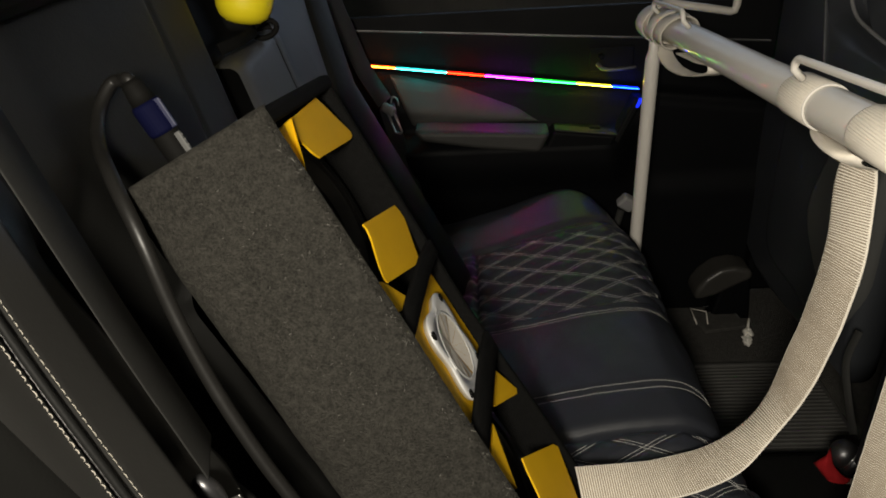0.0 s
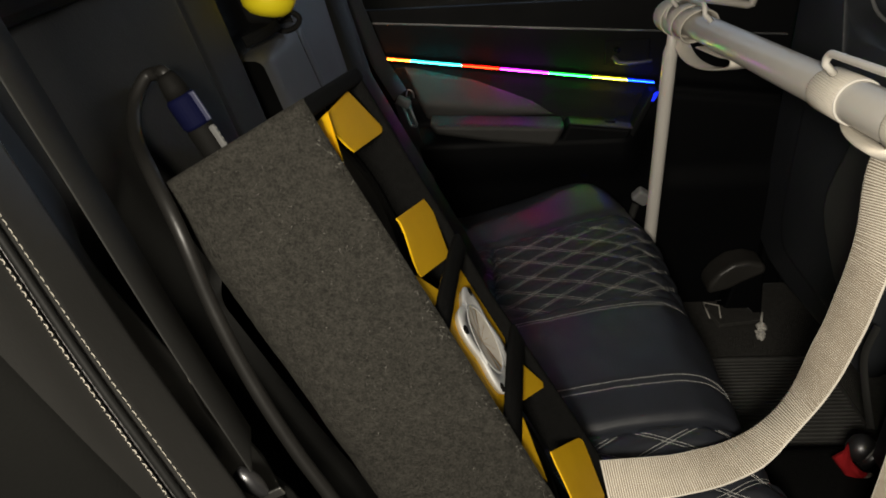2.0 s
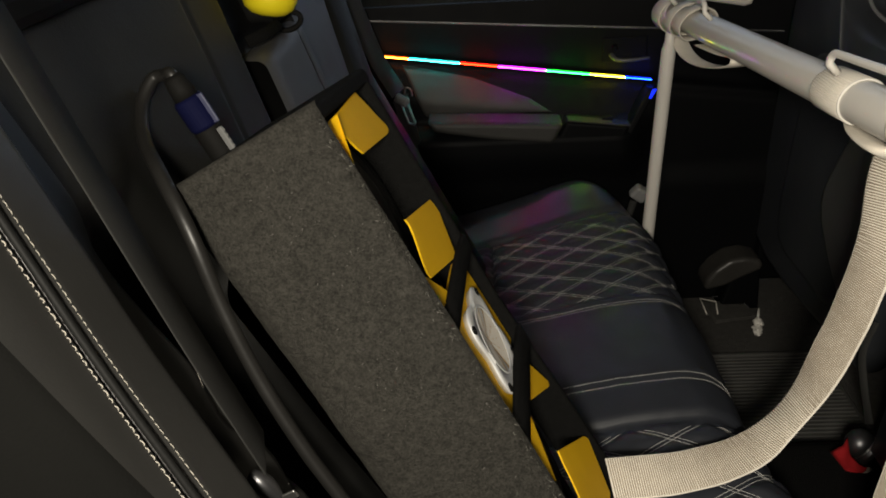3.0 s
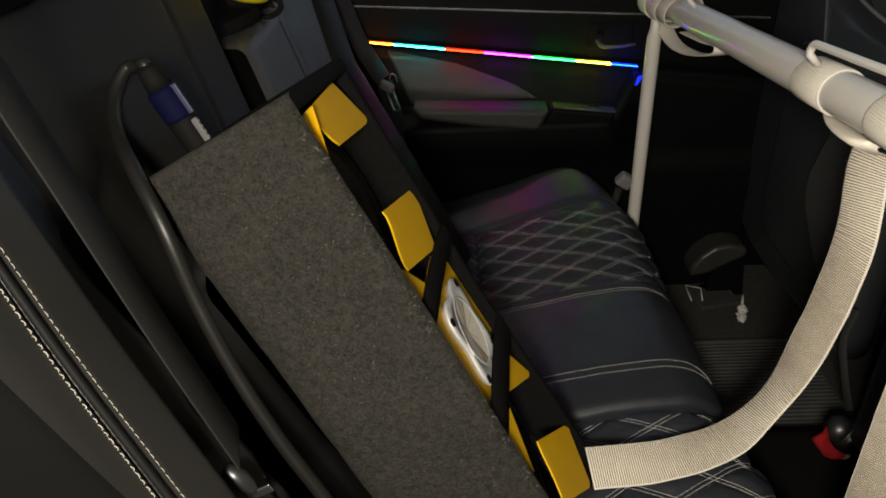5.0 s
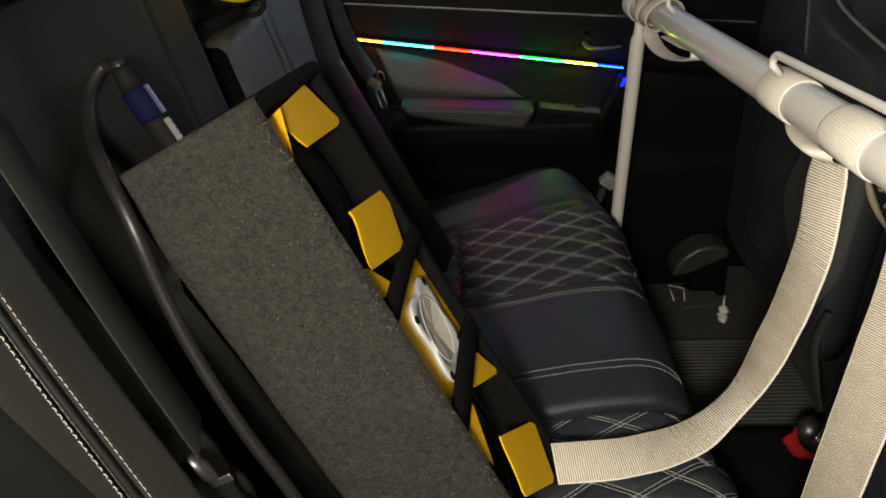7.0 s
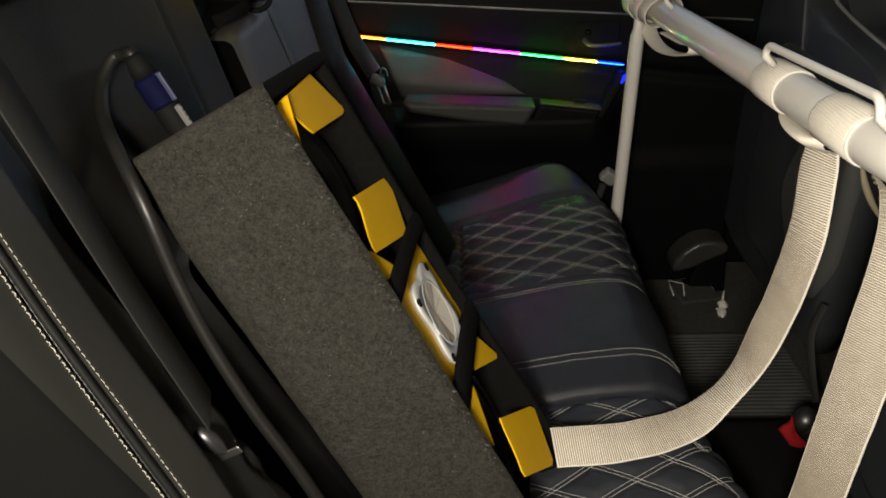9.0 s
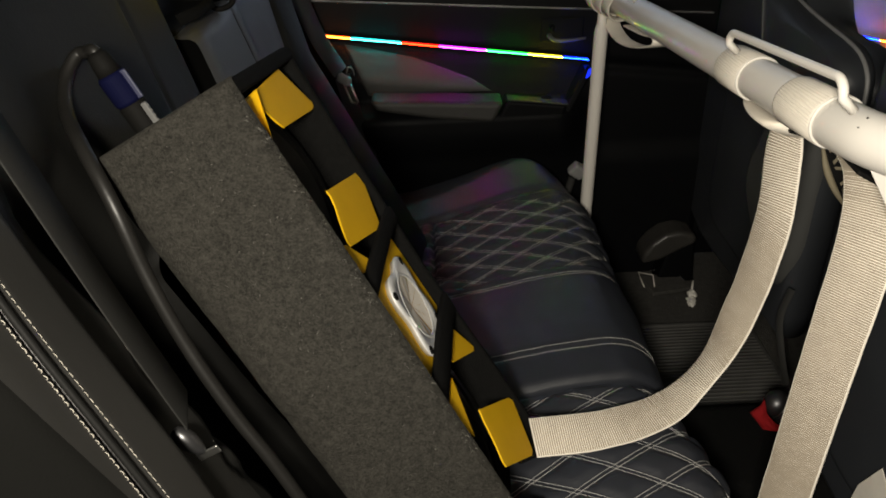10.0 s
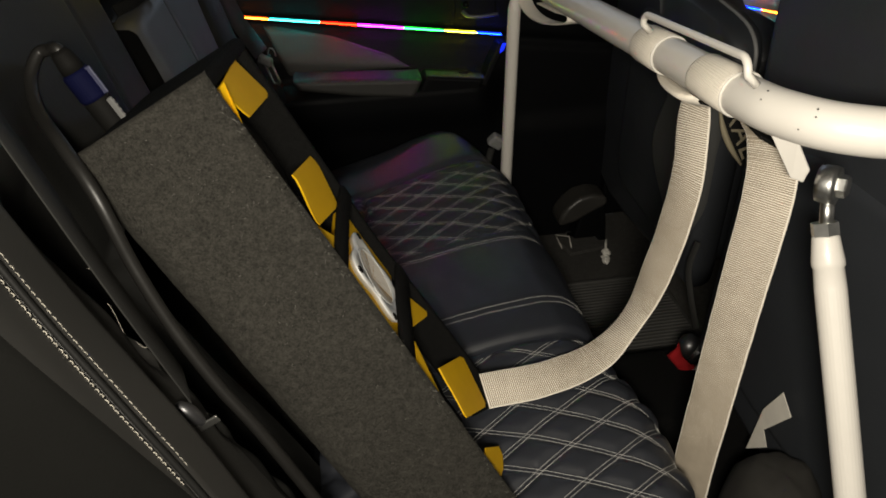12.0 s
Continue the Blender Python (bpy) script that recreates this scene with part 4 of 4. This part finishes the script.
def weld_ring(y):
    z = 0.781 - 0.0886 * (y - 0.44)
    part("weld_ring", tube_bm([V(0.338 + (TR + 0.001) * math.cos(a), y, z + (TR + 0.001) * math.sin(a)) for a in [2 * math.pi * k / 40 for k in range(41)]], 0.0012, 8, False), WHITE, bar)


weld_ring(0.6160)
weld_ring(0.4620)
strap_guide(0.418, 0.638)
strap_guide(1.03, 1.215)
for p, n, r in ((V(0.331, 0.413, 0.802), V(-0.44, -0.04, 0.9), 0.0013), (V(0.324, 0.410, 0.796), V(-0.74, -0.14, 0.66), 0.0010), (V(0.347, 0.366, 0.803), V(-0.51, -0.29, 0.81), 0.0014),
                (V(0.344, 0.362, 0.798), V(-0.72, -0.45, 0.52), 0.0012), (V(0.335, 0.367, 0.786), V(-0.85, -0.5, 0.15), 0.0009)):
    part("paint_chip", lathe([(r * 0.7, -0.0004), (r * 0.65, 0.0001), (r * 0.3, 0.00015)], p, n, 9), COVER, bar, "chipped paint spot")
part("gusset", prism([V(0.335, 0.400, 0.766), V(0.362, 0.398, 0.758), V(0.3785, 0.396, 0.730), V(0.3765, 0.398, 0.7165), V(0.3640, 0.400, 0.7215)], (0.002, 0.004, 0), 0.0012), WHITE, bar)
bolt_c = V(0.398, 0.392, 0.716)
eye_ax = V(0.62, -0.75, 0.15).normalized()
rod = part("rod_end", lathe([(0.0075, -0.008), (0.0165, -0.008), (0.0175, -0.004), (0.0175, 0.004), (0.0165, 0.008), (0.0075, 0.008)], bolt_c, eye_ax, 28), STEEL, bar, "zinc rod end")
part("bolt_head", lathe([(0.0105, 0.008), (0.0105, 0.015), (0.009, 0.0165)], bolt_c, eye_ax, 6), STEEL, rod, smooth=False)
leg_a, leg_b = V(0.402, 0.382, 0.668), V(0.428, 0.215, 0.33)
ld = (leg_b - leg_a).normalized()
part("stud", tube_bm([bolt_c - (bolt_c - leg_a).normalized() * 0.013, leg_a], 0.0062, 12), STEEL, rod)
part("jam_nut", lathe([(0.0125, -0.012), (0.0125, 0.0), (0.011, 0.001)], leg_a, ld, 6), STEEL, rod, smooth=False)
part("leg", lathe([(0.0108, 0.0), (0.0120, 0.002), (0.0146, 0.024), (0.0146, 0.029), (0.0134, 0.031), (0.0142, 0.05), (0.0142, 0.72)], leg_a, ld, 28), WHITE, bar)
fp_a, fp_b = V(0.328, 1.262, 0.664), V(0.333, 1.33, 0.03)
part("leg", lathe([(0.008, -0.03), (0.0085, 0.0), (0.0125, 0.016), (0.0125, 0.64)], fp_a, (fp_b - fp_a), 24), WHITE, bar)

# ---- harness straps ----
def wrap(yc, width, turns=1.0, gap=0.0006):
    """Webbing wound round the bar, ribs along the bar."""
    z = 0.781 - 0.0886 * (yc - 0.44)
    c = V(0.338, yc, z)
    path = [c + V((TR + gap) * math.cos(a), 0, (TR + gap) * math.sin(a)) for a in [2 * math.pi * k / 72 for k in range(int(72 * turns) + 1)]]
    return webbing(path, lambda t: V(0, 1, -0.0886), width, 0.0016, 0.0023, 0.0006)


s1 = thing("harness_strap", "white ribbed harness strap looped to the speaker box", "strap", "harness straps")
part("wrap", wrap(0.648, 0.060), WEB, s1)
def slide_roll(st, yc, zc, wid):
    """Webbing folded over a flat slide under the bar: a ribbed lens, pointed at the far end."""
    def pt(a, t):
        k = 1 - 0.88 * max(0, t - 0.25) ** 2 / 0.5625 - 0.5 * max(0, 0.2 - t) ** 2 / 0.04
        r = 1 + 0.035 * math.sin(34 * a)
        y = yc + wid * (t - 0.5)
        return V(0.344 + 0.023 * k * r * math.cos(a), y, zc - 0.0886 * (y - yc) + 0.009 * (1 - k) + 0.0065 * k * r * math.sin(a) - 0.008 * k * math.cos(a))
    bm = grid_surface(pt, [2 * math.pi * i / 204 for i in range(205)], [i / 18 for i in range(19)])
    bmesh.ops.remove_doubles(bm, verts=bm.verts, dist=0.00005)
    bmesh.ops.holes_fill(bm, edges=[e for e in bm.edges if e.is_boundary])
    part("slide_roll", bm, WEB, st)
    part("slide", box(0, 0, 0, 0.020, wid * 0.8, 0.003, 0.0012, 2, pose(0.350, yc - 0.016, zc + 0.009, 5, 18, 0)), PLUG_BLACK, st, "flat black three-bar slide")


slide_roll(s1, 0.594, 0.7335, 0.108)
hang = spline([(0.366, 0.592, 0.722), (0.366, 0.590, 0.690), (0.366, 0.582, 0.630), (0.363, 0.588, 0.560), (0.357, 0.595, 0.502), (0.342, 0.600, 0.432), (0.312, 0.590, 0.392), (0.268, 0.568, 0.376), (0.195, 0.540, 0.380), (0.112, 0.520, 0.392)], 8)
part("hanging_webbing", webbing(hang, lambda t: V(-0.38 * smoothstep(-0.04, 0.05, t) * smoothstep(0.62, 0.40, t), 0.85, 0.06 * t + 0.42 * smoothstep(0.55, 0.95, t)), 0.0455, 0.0024, 0.0027, 0.0011), WEB, s1)
s2 = thing("harness_strap", "white ribbed harness strap hanging to the floor", "strap", "harness straps")
part("wrap", wrap(0.498, 0.068), WEB, s2)
part("slide", box(0, 0, 0, 0.024, 0.050, 0.004, 0.0015, 2, pose(0.362, 0.462, 0.742, 5, 30, 0)), PLUG_BLACK, s2, "flat black three-bar slide")
hang = spline([(0.372, 0.470, 0.748), (0.388, 0.470, 0.718), (0.396, 0.470, 0.66), (0.394, 0.472, 0.54), (0.388, 0.470, 0.38), (0.384, 0.468, 0.22), (0.40, 0.47, 0.05)], 8)
part("hanging_webbing", webbing(hang, lambda t: V(-0.60, 0.8, 0.0), 0.0525, 0.0024, 0.0027, 0.0011), WEB, s2)
s3 = thing("harness_strap", "white harness strap wound round the far end of the bar", "strap", "harness straps")
part("wrap", wrap(1.225, 0.052, 1.0, 0.003), WEB, s3)


def lean_wrap(yc, r, lean, width):
    z = 0.781 - 0.0886 * (yc - 0.44)
    path = [V(0.340 + r * math.cos(a), yc - lean * math.sin(a) + 0.3 * lean * math.cos(a), z + r * math.sin(a)) for a in [2 * math.pi * k / 72 for k in range(73)]]
    return webbing(path, lambda t: V(0, 1, -0.09), width, 0.0020, 0.0032, 0.0004)


part("second_wrap", lean_wrap(1.168, 0.0280, 0.018, 0.040), WEB, s3)
part("third_wrap", lean_wrap(1.258, 0.0295, -0.014, 0.050), WEB, s3)
part("fourth_wrap", lean_wrap(1.292, 0.0315, 0.012, 0.052), WEB, s3)
part("fifth_wrap", lean_wrap(1.215, 0.0312, 0.022, 0.034), WEB, s3)
part("loose_loop", webbing(spline([(0.347, 1.288, 0.670), (0.347, 1.238, 0.656), (0.347, 1.183, 0.654), (0.347, 1.118, 0.662), (0.347, 1.063, 0.674), (0.347, 1.008, 0.689), (0.347, 0.973, 0.701), (0.347, 0.962, 0.709), (0.347, 0.973, 0.713), (0.347, 1.028, 0.703), (0.347, 1.131, 0.690)], 10), lambda t: V(1, 0, 0), 0.028, 0.0020, 0.0032, 0.0004), WEB, s3)

# ---- front seats ----
def pillow(outline, x0, x1, inset=0.05, steps=6):
    """A cushion between x0 and x1 with rounded rim; outline lists (y, z)."""
    bm = bmesh.new()
    P = [Vector((0, y, z)) for y, z in outline]
    c = sum(P, Vector()) / len(P)
    rings = []
    for i in range(steps * 2 + 1):
        a = math.pi * i / (steps * 2)
        x = (x0 + x1) / 2 - math.cos(a) * (x1 - x0) / 2
        k = inset * (1 - math.sin(a))
        ring = []
        for p in P:
            d = (c - p)
            ring.append(bm.verts.new(Vector((x, p.y, p.z)) + Vector((0, d.y, d.z)).normalized() * k))
        rings.append(ring)
    n = len(P)
    for a, b in zip(rings, rings[1:]):
        for k in range(n):
            bm.faces.new((a[k], a[(k + 1) % n], b[(k + 1) % n], b[k]))
    bm.faces.new(rings[0])
    bm.faces.new(rings[-1])
    return bm


def seat_outline(y0, y1, z0, z1):
    out = []
    yc, hw = (y0 + y1) / 2, (y1 - y0) / 2
    for k in range(48):
        a = 2 * math.pi * k / 48
        cy, sz = math.cos(a), math.sin(a)
        e = 0.38
        y = yc + hw * math.copysign(abs(cy) ** e, cy)
        z = (z0 + z1) / 2 + (z1 - z0) / 2 * math.copysign(abs(sz) ** e, sz)
        t = (z - z0) / (z1 - z0)
        y = yc + (y - yc) * (1 - 0.22 * max(0, t - 0.45))
        out.append((y, z))
    return out


def front_seat(y0, y1, x0, label, rim, trim):
    st = thing("front_seat", label, "car seat", "front seats")
    o = [(p.y, p.z) for p in spline([V(0, y, z) for y, z in rim + rim[:1]], 5)][:-1]
    part("back_shell", pillow(o, x0 - 0.03, x0 + 0.035, 0.028), LEATHER_FRONT, st)
    cy, cz = (y0 + y1) / 2, 0.5
    part("back_foam", pillow([(cy + (y - cy) * 0.84, cz + (z - cz) * (0.80 if z > cz else 0.9)) for y, z in o], x0 + 0.03, x0 + 0.13, 0.04), LEATHER_FRONT, st)
    part("back_panel", pillow(seat_outline(y0 + 0.09, y1 - 0.10, 0.20, 0.64), x0 - 0.036, x0 + 0.02, 0.03), LEATHER_FRONT, st)
    top = [(y, z) for y, z in o if z > 0.585]
    part("piping", tube_bm([V(x0 + 0.012, y, z) for y, z in top], 0.0035 if trim is GREY_PLASTIC else 0.0015, 8, False), trim, st, "edge piping")
    part("seat_base", box(x0 + 0.36, (y0 + y1) / 2, 0.22, 0.52, y1 - y0 - 0.02, 0.16, 0.04, 4), LEATHER, st)
    return st


driver = front_seat(0.945, 1.46, 0.64, "black leather front seat with a rounded shoulder, seen from behind",
                    [(0.965, 0.16), (0.955, 0.40), (0.947, 0.58), (0.945, 0.610), (0.952, 0.644), (0.978, 0.667), (1.02, 0.678), (1.10, 0.687), (1.18, 0.698), (1.24, 0.713), (1.275, 0.75), (1.29, 0.80), (1.30, 0.95), (1.36, 0.97), (1.44, 0.95), (1.46, 0.80), (1.47, 0.50), (1.46, 0.16)], GREY_PLASTIC)
wing = [(p.y, p.z) for p in spline([V(0, y, z) for y, z in [(1.10, 0.57), (1.144, 0.489), (1.171, 0.414), (1.153, 0.351), (1.054, 0.271), (0.99, 0.26), (0.962, 0.33), (0.957, 0.45), (0.957, 0.57), (1.02, 0.61), (1.10, 0.57)]], 4)][:-1]
part("wing", pillow(wing, 0.594, 0.64, 0.022), LEATHER_WING, driver, "charcoal padded seat wing")
front_seat(0.22, 0.80, 0.575, "black leather front seat close to the bar, seen from behind",
                       [(0.775, 0.16), (0.768, 0.40), (0.768, 0.62), (0.772, 0.76), (0.757, 0.90), (0.72, 0.96), (0.50, 0.97), (0.32, 0.95), (0.24, 0.88), (0.22, 0.60), (0.23, 0.16)], LEATHER_FRONT)

# ---- floor things ----
tunnel = part("tunnel", grid_surface(lambda x, y: V(x, y, 0.012 + 0.125 * smoothstep(0.585, 0.66, y) * smoothstep(0.90, 0.82, y)), [0.20, 0.5, 0.8, 1.2, 1.6], [0.57 + 0.01 * i for i in range(36)]), CARPET_BLACK)
tagged(tunnel, "carpeted centre tunnel of the car floor", "car floor", kind="structure")
mat_t = thing("rubber_mat", "black ribbed rubber floor mat", "floor mat")
part("mat_base", box(0.50, 1.035, 0.018, 0.36, 0.33, 0.012, 0.004), RUBBER, mat_t)
for i in range(30):
    part("rib", box(0.50, 0.885 + 0.0103 * i, 0.0255, 0.34, 0.0050, 0.004, 0.0012, 1), RUBBER, mat_t)
part("mat_edge", box(0.50, 1.196, 0.024, 0.36, 0.010, 0.012, 0.003), RUBBER, mat_t)
LABEL_TAN = mat("tan patch", (0.42, 0.36, 0.24), 0.7, bump=0.2)
patch = thing("lettered_patch", "tan lettered patch on the side of a front seat", "patch")
PO, PE, PV = V(0.6064, 0.9311, 0.5465), V(0.247, -0.547, -0.80).normalized(), V(0.745, -0.427, 0.513).normalized()
PN = PE.cross(PV).normalized()
PV = PN.cross(PE).normalized()


def on_patch(u, v, d=0.0):
    return PO + PE * u + PV * v + PN * d


part("patch_base", prism([on_patch(-0.03, -0.004, -0.006), on_patch(0.03, -0.008, -0.006), on_patch(0.10, -0.002, -0.006), on_patch(0.10, 0.045, -0.006), on_patch(-0.03, 0.045, -0.006)], PN * 0.005, 0.0015), LEATHER, patch)
txt = bpy.data.curves.new("letters", "FONT")
txt.body, txt.size, txt.extrude, txt.space_character = "RAE", 0.045, 0.0006, 1.12
txt_ob = bpy.data.objects.new("letters", txt)
lme = bpy.data.meshes.new_from_object(txt_ob)
bpy.data.objects.remove(txt_ob)
lme.transform(Matrix(((PE.x, PV.x, PN.x, PO.x), (PE.y, PV.y, PN.y, PO.y), (PE.z, PV.z, PN.z, PO.z), (0, 0, 0, 1))))
lme.materials.clear()
lme.materials.append(LABEL_TAN)
lob = new("lettering", lme)
lob.parent = patch
tagged(lob, "tan letters")
part("edge_band", tube_bm(spline([on_patch(-0.005, -0.006), on_patch(0.028, -0.011), on_patch(0.060, -0.010), on_patch(0.092, -0.004)], 6), lambda t: 0.002 + 0.0035 * math.sin(math.pi * t), 8), LABEL_TAN, patch)

flash = thing("flashlight", "dark metal flashlight head wrapped in red cloth on the floor tunnel", "flashlight")
fa = V(0.62, -0.45, -0.40).normalized()
fc = V(0.545, 0.803, 0.163)
part("head", lathe([(0.001, -0.014), (0.012, -0.0125), (0.0195, -0.006), (0.022, 0.002), (0.022, 0.012), (0.0205, 0.0135), (0.0205, 0.016), (0.0225, 0.0175), (0.0225, 0.027), (0.019, 0.028), (0.017, 0.020), (0.004, 0.018)], fc, fa, 32), GUNMETAL, flash)
fq = fa.to_track_quat("Z", "Y")
part("bezel", tube_bm([fc + fq @ V(0.0207 * math.cos(a), 0.0207 * math.sin(a), 0.0148) for a in [2 * math.pi * k / 32 for k in range(33)]], 0.0010, 8, False), STEEL, flash, "bright bezel ring")
rag = thing("red_cloth", "folded red cloth with a white stripe round the flashlight", "cloth")
RAG_A = spline([(0.5137, 0.775, 0.198), (0.5218, 0.772, 0.1664), (0.540, 0.768, 0.1462), (0.557, 0.768, 0.140), (0.563, 0.770, 0.1195)], 6)
RAG_B = spline([(0.493, 0.775, 0.169), (0.5107, 0.770, 0.145), (0.525, 0.766, 0.1307), (0.534, 0.766, 0.126), (0.548, 0.770, 0.1036)], 6)


def rag_piece(name, i0, i1, material, label):
    def f(i, v):
        p = RAG_A[i].lerp(RAG_B[i], v)
        return p + V(0.3, -1, 0.3) * (0.004 * math.sin(math.pi * v) + 0.003 * noise.noise(p * 70))
    bm = grid_surface(f, list(range(i0, i1 + 1)), [k / 8 for k in range(9)])
    bmesh.ops.solidify(bm, geom=bm.faces[:], thickness=0.004)
    part(name, bm, material, rag, label)


rag_piece("fold", 0, 15, RED, "red cloth fold")
rag_piece("stripe", 15, 20, PAPER, "pale cloth stripe")
rag_piece("hem", 20, 24, RED, "red cloth hem")

scrap = thing("paper_scrap", "torn white paper scrap leaning in the footwell", "paper")
part("sheet", prism([V(0.53, 0.523, 0.312), V(0.53, 0.495, 0.293), V(0.53, 0.538, 0.224), V(0.53, 0.522, 0.205), V(0.53, 0.563, 0.158), V(0.53, 0.551, 0.253)], (0.0012, 0.0006, 0.0005), 0.0004, 1), PAPER, scrap)
bag = thing("black_bag", "crumpled black fabric bag lying in the footwell", "bag")


def bag_pt(u, v):
    a = 2 * math.pi * u
    t = math.pi * v
    r = V(0.062 * math.cos(a) * math.sin(t) ** 0.6, 0.075 * math.sin(a) * math.sin(t) ** 0.6, -0.128 * math.cos(t))
    p = V(0.495, 0.440, 0.130) + r
    return p + V(1, 1, 0.6) * 0.012 * noise.noise(p * 16) + V(1, 1, 1) * 0.004 * noise.noise(p * 50)


bb = grid_surface(bag_pt, [i / 48 for i in range(49)], [0.0001 + 0.9998 * i / 32 for i in range(33)])
bmesh.ops.remove_doubles(bb, verts=bb.verts, dist=0.0005)
part("body", bb, mat("dark bag fabric", (0.026, 0.0245, 0.022), 0.85, var=0.25, scale=60, bump=0.5, bscale=900, dist=0.001, spec=0.2), bag)
part("strap_tail", webbing(spline([(0.58, 0.89, 0.32), (0.565, 0.878, 0.275), (0.562, 0.85, 0.235), (0.565, 0.815, 0.185)], 8), lambda t: V(-0.5, 0.8, 0), 0.012, 0.0012, 0.004, 0.0001), BELT, bag)

cover = thing("seat_rail_cover", "worn grey plastic seat rail cover on the floor", "rail cover")


part("cover_cap", prism([V(0.487, 1.37, 0.072), V(0.487, 1.37, 0.098), V(0.505, 1.37, 0.126), V(0.535, 1.37, 0.150), V(0.57, 1.37, 0.156), V(0.605, 1.37, 0.146), V(0.61, 1.37, 0.125), V(0.57, 1.37, 0.105), V(0.53, 1.37, 0.082)], (0, 0.07, 0), 0.011, 4), COVER, cover)
part("cover_foot", prism([V(0.53, 1.385, 0.010), V(0.62, 1.385, 0.010), V(0.61, 1.388, 0.125), V(0.55, 1.388, 0.100)], (0, 0.05, 0), 0.006, 3), PLASTIC, cover)
torn = thing("torn_carpet_flap", "torn black carpet flap with pale edges on the floor", "carpet")
part("flap", prism([V(0.490, 1.395, 0.016), V(0.578, 1.404, 0.016), V(0.600, 1.34, 0.014), V(0.505, 1.325, 0.014)], (0.002, 0, 0.010), 0.002), FLOOR_CARPET, torn)
part("torn_edge", tube_bm([V(0.489, 1.342, 0.030), V(0.489, 1.400, 0.034), V(0.522, 1.388, 0.032), V(0.514, 1.345, 0.028)], 0.0016, 6), TRIM_BEIGE, torn, "pale torn edge")
part("torn_edge", tube_bm([V(0.522, 1.415, 0.028), V(0.56, 1.412, 0.032), V(0.582, 1.395, 0.028), V(0.592, 1.37, 0.024)], 0.0011, 6), LEATHER_GREY, torn)
clip = thing("plastic_clip", "small clear white plastic clip on the floor carpet", "clip")
CLEAR = mat("cloudy plastic", (0.62, 0.60, 0.55), 0.25, var=0.2, scale=60, bump=0.2, bscale=200, dist=0.002)


def crumple(c, r, seed):
    bm = bmesh.new()
    bmesh.ops.create_icosphere(bm, subdivisions=3, radius=1)
    for v in bm.verts:
        k = 1 + 0.55 * noise.noise(v.co * 1.7 + V(seed, 0, 0)) + 0.25 * noise.noise(v.co * 4 + V(0, seed, 0))
        v.co = V(*c) + V(v.co.x * r[0], v.co.y * r[1], v.co.z * r[2]) * k
    return bm


part("stem", tube_bm(spline([(0.586, 1.300, 0.034), (0.592, 1.318, 0.044), (0.600, 1.338, 0.044)], 5), lambda t: 0.0034 - 0.001 * t, 8), CLEAR, clip)
part("foot", crumple((0.580, 1.282, 0.026), (0.011, 0.012, 0.010), 3.0), CLEAR, clip)
part("head", crumple((0.585, 1.296, 0.036), (0.009, 0.011, 0.010), 7.0), CLEAR, clip)
